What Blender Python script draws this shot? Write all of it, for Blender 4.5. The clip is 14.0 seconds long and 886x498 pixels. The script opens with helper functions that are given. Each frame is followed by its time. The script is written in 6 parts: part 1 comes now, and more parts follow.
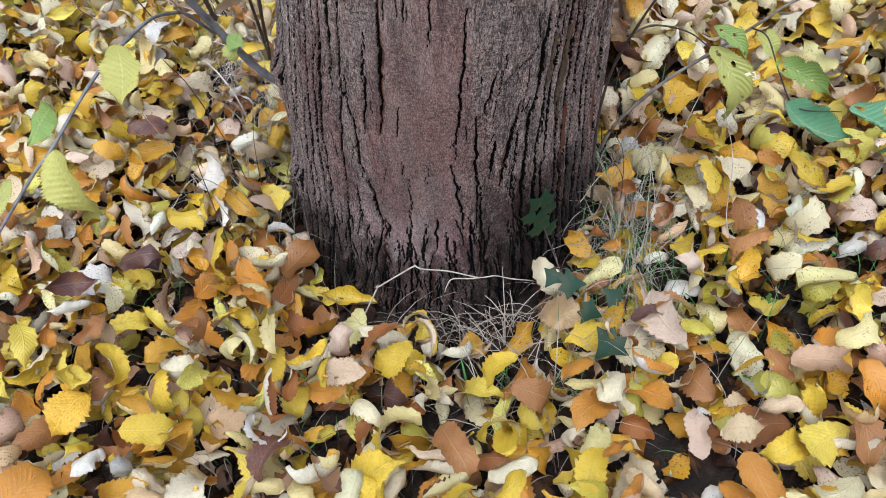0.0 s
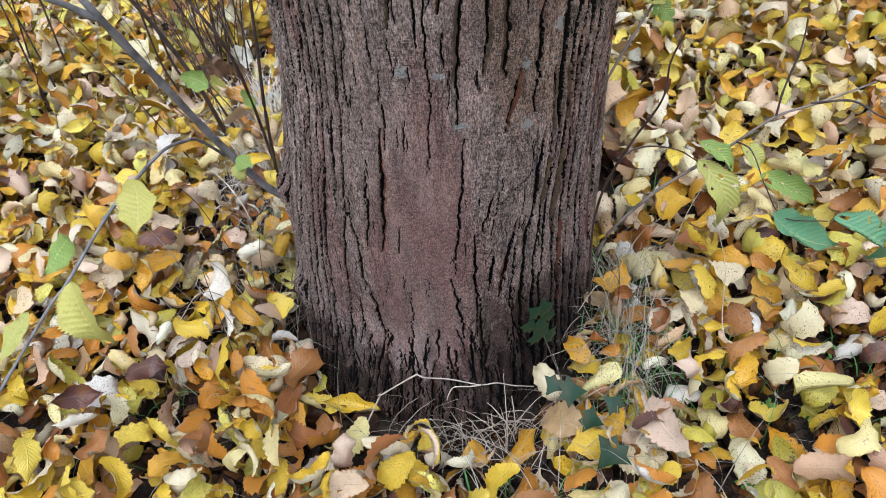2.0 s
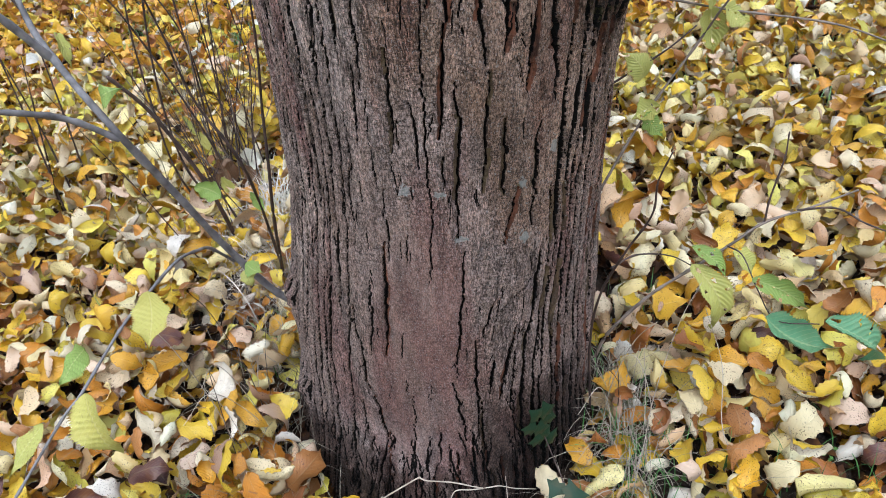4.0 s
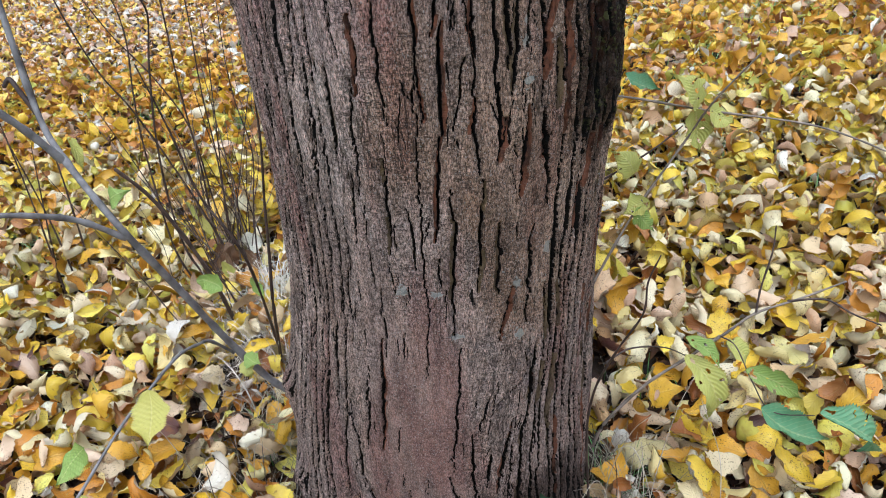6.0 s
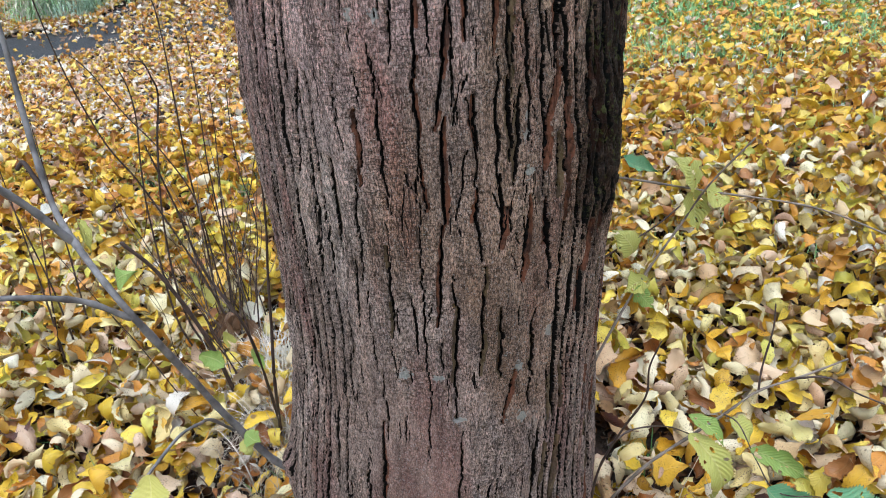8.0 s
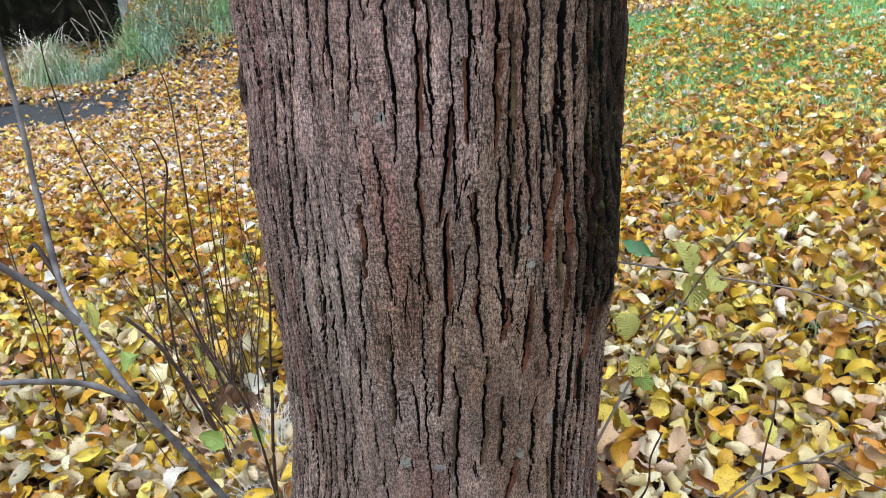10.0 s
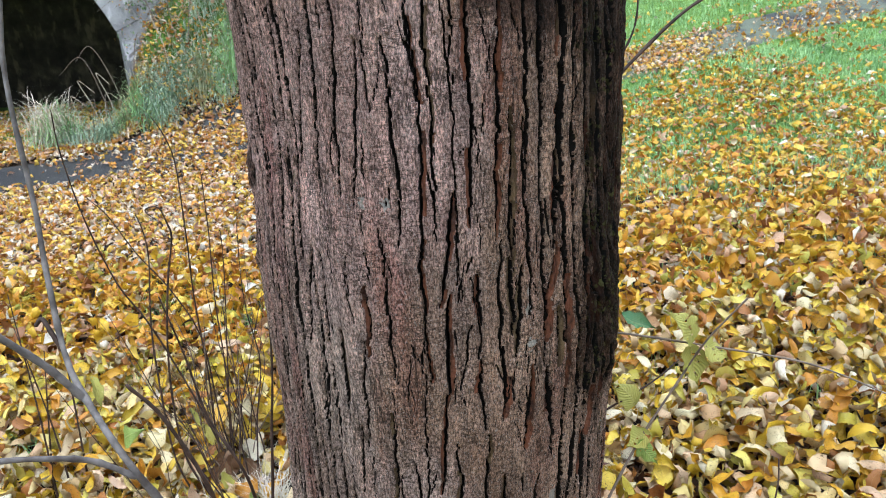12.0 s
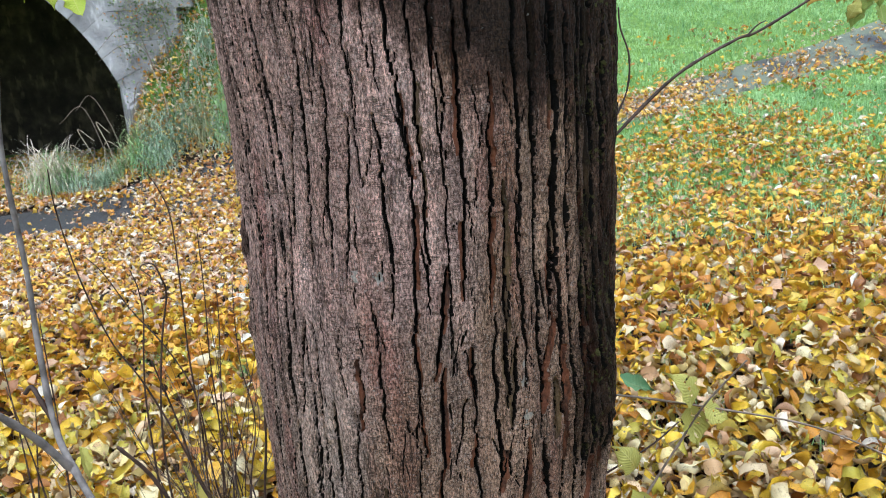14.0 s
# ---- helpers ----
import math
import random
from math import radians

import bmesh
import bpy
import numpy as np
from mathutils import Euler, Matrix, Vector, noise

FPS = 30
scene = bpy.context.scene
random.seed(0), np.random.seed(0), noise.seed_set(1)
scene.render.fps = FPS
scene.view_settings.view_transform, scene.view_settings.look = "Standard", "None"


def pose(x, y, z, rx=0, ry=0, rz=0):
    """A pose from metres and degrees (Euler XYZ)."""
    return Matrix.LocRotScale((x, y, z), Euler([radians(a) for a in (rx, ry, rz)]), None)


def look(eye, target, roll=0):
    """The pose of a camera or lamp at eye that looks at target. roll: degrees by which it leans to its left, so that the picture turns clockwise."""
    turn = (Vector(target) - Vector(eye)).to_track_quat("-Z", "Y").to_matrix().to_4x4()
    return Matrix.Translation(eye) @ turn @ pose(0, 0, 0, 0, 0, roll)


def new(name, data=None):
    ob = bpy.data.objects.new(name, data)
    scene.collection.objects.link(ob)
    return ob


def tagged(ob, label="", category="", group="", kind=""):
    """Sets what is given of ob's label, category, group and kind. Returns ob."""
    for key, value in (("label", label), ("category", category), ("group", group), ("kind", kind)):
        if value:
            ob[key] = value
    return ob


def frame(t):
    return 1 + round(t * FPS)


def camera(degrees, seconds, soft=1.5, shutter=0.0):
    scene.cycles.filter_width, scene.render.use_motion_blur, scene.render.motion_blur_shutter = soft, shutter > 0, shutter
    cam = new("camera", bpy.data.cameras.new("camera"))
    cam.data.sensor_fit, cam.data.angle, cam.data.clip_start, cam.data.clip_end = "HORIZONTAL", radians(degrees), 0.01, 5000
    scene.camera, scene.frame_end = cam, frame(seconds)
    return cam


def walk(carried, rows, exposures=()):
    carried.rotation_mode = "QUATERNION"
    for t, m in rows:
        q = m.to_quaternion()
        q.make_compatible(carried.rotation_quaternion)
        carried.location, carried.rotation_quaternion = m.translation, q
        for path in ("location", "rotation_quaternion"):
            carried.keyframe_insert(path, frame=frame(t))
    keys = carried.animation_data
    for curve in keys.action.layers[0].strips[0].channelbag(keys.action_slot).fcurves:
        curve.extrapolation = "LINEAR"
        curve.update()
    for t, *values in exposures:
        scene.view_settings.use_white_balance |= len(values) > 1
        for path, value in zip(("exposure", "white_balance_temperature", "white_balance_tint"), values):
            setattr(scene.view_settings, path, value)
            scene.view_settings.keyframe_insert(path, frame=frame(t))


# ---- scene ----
# camera: a phone raised by hand in front of the trunk, tilting up
cam = camera(61.6, 14.0, soft=0.7)
cam.data.dof.use_dof, cam.data.dof.focus_distance, cam.data.dof.aperture_fstop = True, 1.2, 14.0
ROWS = [
    (0.0, 0.0919, 0.0723, 1.3390, 38.76, 2.94, 0.97),
    (0.5, 0.0907, 0.0815, 1.3520, 39.99, 2.99, 0.83),
    (1.0, 0.0937, 0.0858, 1.3687, 41.61, 3.17, 0.71),
    (1.5, 0.0958, 0.0901, 1.3856, 43.33, 3.30, 0.63),
    (2.0, 0.0969, 0.0894, 1.4046, 45.11, 3.51, 0.52),
    (2.5, 0.1000, 0.0837, 1.4225, 46.91, 3.66, 0.52),
    (3.0, 0.1010, 0.0810, 1.4385, 48.62, 3.74, 0.55),
    (5.5, 0.1039, 0.0781, 1.5015, 55.93, 3.68, 0.47),
    (6.0, 0.1078, 0.0784, 1.5163, 57.27, 3.68, 0.43),
    (6.5, 0.1073, 0.0795, 1.5253, 58.57, 3.59, 0.48),
    (7.0, 0.1081, 0.0797, 1.5373, 59.79, 3.60, 0.51),
    (7.5, 0.1077, 0.0809, 1.5473, 60.87, 3.60, 0.50),
    (8.0, 0.1072, 0.0841, 1.5553, 61.93, 3.60, 0.53),
    (10.5, 0.1077, 0.0781, 1.6135, 67.98, 3.14, 0.83),
    (11.0, 0.1064, 0.0713, 1.6247, 69.08, 3.14, 0.81),
    (11.5, 0.1060, 0.0694, 1.6348, 70.08, 3.23, 0.77),
    (12.0, 0.1055, 0.0716, 1.6428, 71.02, 3.32, 0.70),
    (12.5, 0.1101, 0.0747, 1.6525, 71.94, 3.42, 0.63),
    (13.0, 0.1117, 0.0809, 1.6623, 72.83, 3.60, 0.51),
    (13.5, 0.1101, 0.0880, 1.6683, 73.66, 3.70, 0.42),
    (14.0, 0.1127, 0.0912, 1.6781, 74.28, 3.60, 0.45),
]
walk(cam, [(t, pose(x, y, z, rx, ry, rz)) for t, x, y, z, rx, ry, rz in ROWS],
     exposures=[(0.0, 0.77, 5330, 5), (3.0, 0.81, 5450, 5), (6.0, 0.82, 5450, 3), (14.0, 0.87, 5750, 2)])

# ---- world and light: a bright overcast day ----
SUN_UP, SUN_ROUND = radians(77), radians(190)
world = bpy.data.worlds.new("overcast_sky")
scene.world = world
world.use_nodes = True
wn, wl = world.node_tree.nodes, world.node_tree.links
sky = wn.new("ShaderNodeTexSky")
sky.sky_type, sky.sun_disc, sky.sun_elevation, sky.sun_rotation = "NISHITA", False, SUN_UP, SUN_ROUND
sky.air_density, sky.dust_density, sky.ozone_density = 1.0, 4.0, 1.0
soft_sky = wn.new("ShaderNodeHueSaturation")
soft_sky.inputs["Saturation"].default_value = 0.55
wl.new(sky.outputs[0], soft_sky.inputs["Color"])
wl.new(soft_sky.outputs[0], wn["Background"].inputs["Color"])
wn["Background"].inputs["Strength"].default_value = 0.15
sun = new("sun", bpy.data.lights.new("sun", "SUN"))
sun.data.energy, sun.data.angle, sun.data.color = 1.5, radians(90), (1.0, 0.985, 0.96)
sun.matrix_world = look((-0.4, -2.2, 10.0), (0, 0.0, 0))

# ---- materials ----


class Nodes:
    """A small helper to wire one material."""

    def __init__(self, name, rough=0.7):
        self.mat = bpy.data.materials.new(name)
        self.mat.use_nodes = True
        self.tree = self.mat.node_tree
        self.bsdf = self.tree.nodes["Principled BSDF"]
        self.bsdf.inputs["Roughness"].default_value = rough
        self.bsdf.inputs["Specular IOR Level"].default_value = 0.3

    def add(self, kind, links=None, **values):
        node = self.tree.nodes.new(kind)
        for key, value in values.items():
            node.inputs[key.replace("_", " ")].default_value = value
        for key, value in (links or {}).items():
            self.tree.links.new(value, node.inputs[key])
        return node

    def link(self, a, b):
        self.tree.links.new(a, b)

    def coords(self, sx=1, sy=1, sz=1, kind="Object"):
        tc = self.tree.nodes.new("ShaderNodeTexCoord")
        mp = self.add("ShaderNodeMapping", {0: tc.outputs[kind]})
        mp.inputs["Scale"].default_value = (sx, sy, sz)
        return mp.outputs[0]

    def noise(self, scale, vec=None, detail=4.0, rough=0.55, dist=0.0):
        n = self.add("ShaderNodeTexNoise", {"Vector": vec} if vec else None, Scale=scale, Detail=detail, Roughness=rough, Distortion=dist)
        return n.outputs["Fac"]

    def math(self, op, a, b=0.0, c=0.0, clamp=False):
        n = self.tree.nodes.new("ShaderNodeMath")
        n.operation, n.use_clamp = op, clamp
        for i, v in enumerate((a, b, c)):
            if isinstance(v, (int, float)):
                n.inputs[i].default_value = v
            else:
                self.tree.links.new(v, n.inputs[i])
        return n.outputs[0]

    def band(self, x, lo, hi):
        n = self.add("ShaderNodeMapRange", {0: x})
        n.interpolation_type = "SMOOTHSTEP"
        n.inputs[1].default_value, n.inputs[2].default_value = lo, hi
        return n.outputs[0]

    def ramp(self, fac, stops, kind="LINEAR"):
        n = self.add("ShaderNodeValToRGB", {0: fac})
        n.color_ramp.interpolation = kind
        els = n.color_ramp.elements
        while len(els) < len(stops):
            els.new(0.5)
        for el, (p, c) in zip(els, stops):
            el.position, el.color = p, (*c, 1)
        return n.outputs[0]

    def mix(self, fac, a, b, blend="MIX"):
        n = self.tree.nodes.new("ShaderNodeMix")
        n.data_type, n.blend_type = "RGBA", blend
        for i, v in ((0, fac), (6, a), (7, b)):
            if isinstance(v, (int, float)):
                n.inputs[i].default_value = v
            elif isinstance(v, tuple):
                n.inputs[i].default_value = (*v, 1)
            else:
                self.tree.links.new(v, n.inputs[i])
        return n.outputs[2]

    def attr(self, name):
        n = self.tree.nodes.new("ShaderNodeAttribute")
        n.attribute_name = name
        return n.outputs["Fac"]

    def done(self, color, bump=None, strength=0.4, distance=0.01, rough=None):
        if isinstance(color, tuple):
            self.bsdf.inputs["Base Color"].default_value = (*color, 1)
        else:
            self.link(color, self.bsdf.inputs["Base Color"])
        if bump is not None:
            b = self.add("ShaderNodeBump", {"Height": bump}, Strength=strength, Distance=distance)
            self.link(b.outputs[0], self.bsdf.inputs["Normal"])
        if rough is not None:
            self.link(rough, self.bsdf.inputs["Roughness"])
        return self.mat


LEAF_TONES = [
    (0.00, (0.72, 0.48, 0.028)), (0.20, (0.64, 0.33, 0.020)), (0.37, (0.74, 0.55, 0.065)), (0.47, (0.54, 0.22, 0.020)), (0.60, (0.31, 0.105, 0.022)),
    (0.67, (0.70, 0.40, 0.025)), (0.78, (0.54, 0.45, 0.05)), (0.83, (0.40, 0.17, 0.05)), (0.90, (0.105, 0.040, 0.032)), (0.945, (0.70, 0.62, 0.12)),
]
# rotting browns taken near black to paint shade in the litter's gaps
ROTTEN_SHADE_TONES = [(0.0, (0.020, 0.010, 0.008)), (0.3, (0.036, 0.018, 0.013)), (0.55, (0.012, 0.008, 0.007)), (0.75, (0.075, 0.036, 0.022)), (0.93, (0.12, 0.07, 0.045))]


def leaf_material(name, tones, single=False, fixed=None, veins=True, backs=False):
    """Elm leaf: a tone per leaf, a pale dull back, paler veins, brown specks and browned margins, a little light through the blade."""
    n = Nodes(name, 0.5)
    if single:
        pick = n.tree.nodes.new("ShaderNodeObjectInfo").outputs["Random"]
    else:
        pick = n.tree.nodes.new("ShaderNodeNewGeometry").outputs["Random Per Island"]
    base = n.ramp(pick, tones, "CONSTANT") if fixed is None else n.mix(n.noise(9.0, n.coords()), fixed, tuple(c * 0.8 for c in fixed))
    obj = n.coords()
    second = n.math("FRACT", n.math("MULTIPLY", pick, 37.0))
    hsv = n.add("ShaderNodeHueSaturation", {"Color": base, "Value": n.math("MULTIPLY_ADD", second, 0.35, 0.82)})
    col = hsv.outputs[0]
    blush = n.math("MULTIPLY", n.band(n.noise(30.0, obj, 3.0), 0.42, 0.68), n.math("MULTIPLY_ADD", second, 0.6, 0.15))
    col = n.mix(n.math("MULTIPLY", blush, 0.2 if fixed else 0.8), col, n.mix(0.6, col, (0.40, 0.16, 0.02)))
    if backs:
        pallor = n.ramp(n.math("FRACT", n.math("MULTIPLY", pick, 91.0)), [(0.0, (0.76, 0.64, 0.30)), (0.22, (0.80, 0.71, 0.50)), (0.55, (0.74, 0.55, 0.40)), (0.77, (0.58, 0.36, 0.24)), (0.89, (0.84, 0.80, 0.70))], "CONSTANT")
        back = n.mix(n.math("MULTIPLY_ADD", second, 0.30, 0.62), hsv.outputs[0], pallor)
        back = n.mix(n.math("MULTIPLY", n.band(n.noise(22.0, obj, 3.0), 0.45, 0.7), 0.45), back, n.mix(0.5, back, (0.50, 0.33, 0.20)))
        col = n.mix(n.attr("under"), col, back)
    specks = n.math("MAXIMUM", n.band(n.noise(300.0, obj, 2.0), 0.61, 0.65), n.band(n.noise(150.0, obj, 1.0), 0.67, 0.70))
    specks = n.math("MULTIPLY", specks, n.band(n.noise(14.0, obj, 2.0), 0.40, 0.60))
    col = n.mix(n.math("MULTIPLY", specks, 0.2 if fixed else 0.8), col, (0.10, 0.04, 0.02))
    blot = n.band(n.noise(55.0, obj, 3.0), 0.66, 0.76)
    col = n.mix(n.math("MULTIPLY", blot, 0.6), col, (0.22, 0.09, 0.03))
    bump = None
    if veins:
        uv = n.tree.nodes.new("ShaderNodeTexCoord").outputs["UV"]
        sep = n.add("ShaderNodeSeparateXYZ", {0: uv})
        across = n.math("ABSOLUTE", n.math("MULTIPLY_ADD", sep.outputs[1], 2.0, -1.0))
        saw = n.math("FRACT", n.math("SUBTRACT", n.math("MULTIPLY", sep.outputs[0], 13.0), n.math("MULTIPLY", across, 3.6)))
        tri = n.math("ABSOLUTE", n.math("SUBTRACT", saw, 0.5))
        side = n.band(tri, 0.38, 0.5)
        mid = n.math("SUBTRACT", 1.0, n.band(across, 0.02, 0.07))
        vein = n.math("MAXIMUM", n.math("MULTIPLY", side, 0.6), mid)
        col = n.mix(n.math("MULTIPLY", vein, 0.30 if fixed else 0.15), col, n.mix(0.6, col, (0.80, 0.68, 0.36)))
        edge = n.math("MULTIPLY", n.band(across, 0.82, 1.0), n.band(n.noise(40.0, obj, 2.0), 0.45, 0.6))
        col = n.mix(n.math("MULTIPLY", edge, 0.6), col, (0.25, 0.10, 0.03))
        bump = n.math("SUBTRACT", n.math("MULTIPLY", tri, -0.55), n.math("MULTIPLY", mid, 0.5))
    crease = n.math("MULTIPLY", n.noise(110.0, obj, 4.0, 0.65), 0.9)
    bump = crease if bump is None else n.math("ADD", bump, crease)
    n.done(col, bump, 0.42 if fixed else 0.6, 0.0028)
    n.bsdf.inputs["Roughness"].default_value = 0.42
    n.bsdf.inputs["Specular IOR Level"].default_value = 0.25 if fixed else 0.5
    thin = n.add("ShaderNodeBsdfTranslucent", {"Color": col})
    blend = n.add("ShaderNodeMixShader", {1: n.bsdf.outputs[0], 2: thin.outputs[0]}, Fac=0.20)
    n.link(blend.outputs[0], n.tree.nodes["Material Output"].inputs[0])
    return n.mat


MAT_LITTER = leaf_material("fallen_leaves", LEAF_TONES, backs=True)
MAT_LEAF = leaf_material("fallen_leaf", LEAF_TONES, single=True, backs=True)
GOLD_TONES = [
    (0.00, (0.70, 0.45, 0.03)), (0.19, (0.60, 0.29, 0.022)), (0.36, (0.71, 0.53, 0.08)), (0.46, (0.48, 0.20, 0.03)), (0.56, (0.30, 0.12, 0.04)), (0.63, (0.53, 0.34, 0.22)),
    (0.72, (0.72, 0.61, 0.40)), (0.79, (0.42, 0.40, 0.06)), (0.86, (0.64, 0.36, 0.04)), (0.965, (0.78, 0.74, 0.64)),
]
MAT_LITTER_FAR = leaf_material("fallen_leaves_far", GOLD_TONES, veins=False)
MID_TONES = [
    (0.00, (0.73, 0.50, 0.030)), (0.26, (0.66, 0.36, 0.022)), (0.42, (0.75, 0.58, 0.075)), (0.58, (0.56, 0.25, 0.022)), (0.68, (0.36, 0.14, 0.03)),
    (0.75, (0.70, 0.40, 0.026)), (0.86, (0.52, 0.45, 0.055)), (0.94, (0.70, 0.60, 0.13)),
]
MAT_LITTER_MID = leaf_material("fallen_leaves_mid", MID_TONES, backs=True)
MAT_ROTTEN_SHADED = leaf_material("decaying_leaves_shaded", ROTTEN_SHADE_TONES, veins=False)
MAT_ROTTEN_SHADED.node_tree.nodes["Principled BSDF"].inputs["Specular IOR Level"].default_value = 0.15
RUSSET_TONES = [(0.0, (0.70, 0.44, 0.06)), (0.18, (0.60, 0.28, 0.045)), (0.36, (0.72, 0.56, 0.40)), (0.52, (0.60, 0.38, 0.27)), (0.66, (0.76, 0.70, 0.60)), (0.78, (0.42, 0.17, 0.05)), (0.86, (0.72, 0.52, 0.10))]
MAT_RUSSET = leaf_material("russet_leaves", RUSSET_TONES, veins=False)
MAT_LEAF_YELLOW = leaf_material("yellow_green_leaf", LEAF_TONES, fixed=(0.48, 0.46, 0.12))
MAT_LEAF_LEMON = leaf_material("lemon_leaf", LEAF_TONES, fixed=(0.54, 0.48, 0.12))
MAT_LEAF_LIME = leaf_material("lime_leaf", LEAF_TONES, fixed=(0.55, 0.68, 0.10))
MAT_LEAF_OCHRE = leaf_material("ochre_leaf", LEAF_TONES, fixed=(0.46, 0.30, 0.06))
MAT_LEAF_GREEN = leaf_material("green_leaf", LEAF_TONES, fixed=(0.28, 0.38, 0.09))
MAT_DEAD_LEAF = leaf_material("dead_leaf", LEAF_TONES, fixed=(0.20, 0.11, 0.065))
MAT_LEAF_TEAL = leaf_material("blue_green_leaf", LEAF_TONES, fixed=(0.15, 0.31, 0.155))
MAT_IVY = leaf_material("ivy_leaf", LEAF_TONES, fixed=(0.020, 0.050, 0.024), veins=False)


def grass_material(name, a, b):
    n = Nodes(name, 0.55)
    pick = n.tree.nodes.new("ShaderNodeNewGeometry").outputs["Random Per Island"]
    col = n.mix(n.noise(3.0, n.coords()), n.mix(pick, a, b), n.mix(pick, b, a))
    broad = n.ramp(n.noise(1.4, n.coords(), 5.0), [(0.35, (0.62, 0.70, 0.60)), (0.5, (1.0, 1.0, 1.0)), (0.66, (1.30, 1.22, 1.25))])
    return n.done(n.mix(1.0, col, broad, "MULTIPLY"))


MAT_GRASS = grass_material("grass_blades", (0.22, 0.41, 0.14), (0.43, 0.62, 0.32))
MAT_TALL_GRASS = grass_material("tall_grass", (0.20, 0.31, 0.20), (0.58, 0.66, 0.54))
MAT_STRAW = grass_material("dry_grass", (0.52, 0.44, 0.34), (0.12, 0.085, 0.06))
MAT_PALE_STRAW = grass_material("bleached_grass", (0.74, 0.68, 0.57), (0.46, 0.38, 0.30))
MAT_WISP = grass_material("grass_wisp", (0.06, 0.16, 0.035), (0.17, 0.33, 0.10))
MAT_HAY = grass_material("withered_grass", (0.50, 0.43, 0.30), (0.20, 0.27, 0.10))


def soil_material():
    n = Nodes("soil_and_turf", 0.9)
    obj = n.coords()
    soil = n.ramp(n.noise(22.0, obj, 6.0), [(0.3, (0.012, 0.008, 0.006)), (0.55, (0.032, 0.020, 0.013)), (0.75, (0.08, 0.05, 0.03))])
    turf = n.ramp(n.noise(6.0, obj, 8.0), [(0.3, (0.08, 0.15, 0.03)), (0.6, (0.15, 0.26, 0.05)), (0.8, (0.22, 0.30, 0.09))])
    green = n.attr("turf")
    col = n.mix(n.band(n.math("ADD", green, n.math("MULTIPLY_ADD", n.noise(2.5, obj), 0.5, -0.25)), 0.4, 0.6), soil, turf)
    return n.done(col, n.noise(60.0, obj, 6.0), 0.8, 0.03)


def bark_material():
    """Elm bark: pinkish grey-brown plates with fine fibres and cross checks, fissures painted near black for their
    shade, rusty inner bark, dark stains with foot shade, moss and lichen.
    """
    n = Nodes("elm_bark", 0.75)
    obj = n.coords()
    calm = n.attr("smooth")
    even = n.math("SUBTRACT", 1.0, n.math("MULTIPLY", calm, 0.45))
    # plates: broad tone, then fibres and mottling
    tone = n.math("ADD", n.math("MULTIPLY", n.noise(9.0, n.coords(1, 1, 0.3), 5.0), 0.6), n.math("MULTIPLY", n.noise(55.0, n.coords(1, 1, 0.35), 5.0, 0.7), 0.4))
    col = n.ramp(tone, [(0.32, (0.158, 0.107, 0.087)), (0.45, (0.272, 0.194, 0.163)), (0.55, (0.358, 0.263, 0.225)), (0.68, (0.470, 0.372, 0.326))])
    red = n.band(n.math("ADD", n.noise(13.0, n.coords(1, 1, 0.22), 4.0), n.math("MULTIPLY", calm, 0.14)), 0.50, 0.66)
    col = n.mix(n.math("MULTIPLY", red, 0.6), col, (0.250, 0.118, 0.104))
    col = n.mix(n.math("MULTIPLY", calm, 0.52), col, (0.185, 0.096, 0.078))
    col = n.mix(n.math("MULTIPLY", n.attr("pale"), 0.9), col, n.mix(1.0, col, (1.30, 1.16, 1.24), "MULTIPLY"))
    warm = n.band(n.math("ADD", n.attr("warm"), n.math("MULTIPLY_ADD", n.noise(7.0, n.coords(1, 1, 0.5), 4.0), 1.6, -0.9)), 0.15, 0.85)
    col = n.mix(n.math("MULTIPLY", warm, 0.65), col, n.mix(0.5, n.mix(1.0, col, (0.95, 0.78, 0.60), "MULTIPLY"), (0.185, 0.112, 0.066)))
    grey = n.band(n.noise(6.0, n.coords(1, 1, 0.6), 6.0), 0.52, 0.66)
    col = n.mix(n.math("MULTIPLY", grey, 0.12), col, (0.235, 0.205, 0.205))
    fibre = n.noise(400.0, n.coords(1, 1, 0.38), 3.0, 0.75)
    col = n.mix(even, col, n.ramp(fibre, [(0.38, (0.36, 0.345, 0.335)), (0.50, (1.0, 1.0, 1.0)), (0.61, (1.85, 1.87, 1.88))]), "MULTIPLY")
    mottle = n.noise(210.0, n.coords(1, 1, 0.9), 5.0, 0.8)
    col = n.mix(even, col, n.ramp(mottle, [(0.37, (0.70, 0.68, 0.67)), (0.5, (1.0, 1.0, 1.0)), (0.62, (1.28, 1.28, 1.28))]), "MULTIPLY")
    streak = n.noise(48.0, n.coords(1, 1, 0.10), 5.0, 0.7)
    col = n.mix(0.8, col, n.ramp(streak, [(0.34, (0.70, 0.69, 0.71)), (0.48, (1.05, 1.04, 1.04)), (0.62, (1.32, 1.25, 1.22))]), "MULTIPLY")
    flecks = n.band(n.noise(480.0, n.coords(1, 1, 0.6), 2.0), 0.60, 0.65)
    col = n.mix(n.math("MULTIPLY", flecks, 0.6), col, (0.46, 0.41, 0.39))
    # fine checks across the plates and hairlines along them
    flat = n.add("ShaderNodeTexNoise", {"Vector": n.coords(1, 1, 5.0)}, Scale=26.0, Detail=3.0, Roughness=0.6).outputs["Fac"]
    check = n.math("SUBTRACT", 1.0, n.band(n.math("ABSOLUTE", n.math("SUBTRACT", flat, 0.5)), 0.006, 0.024))
    check = n.math("MULTIPLY", check, n.band(n.noise(17.0, obj, 3.0), 0.42, 0.56))
    small = n.noise(42.0, n.coords(1, 1, 6.0), 3.0, 0.6)
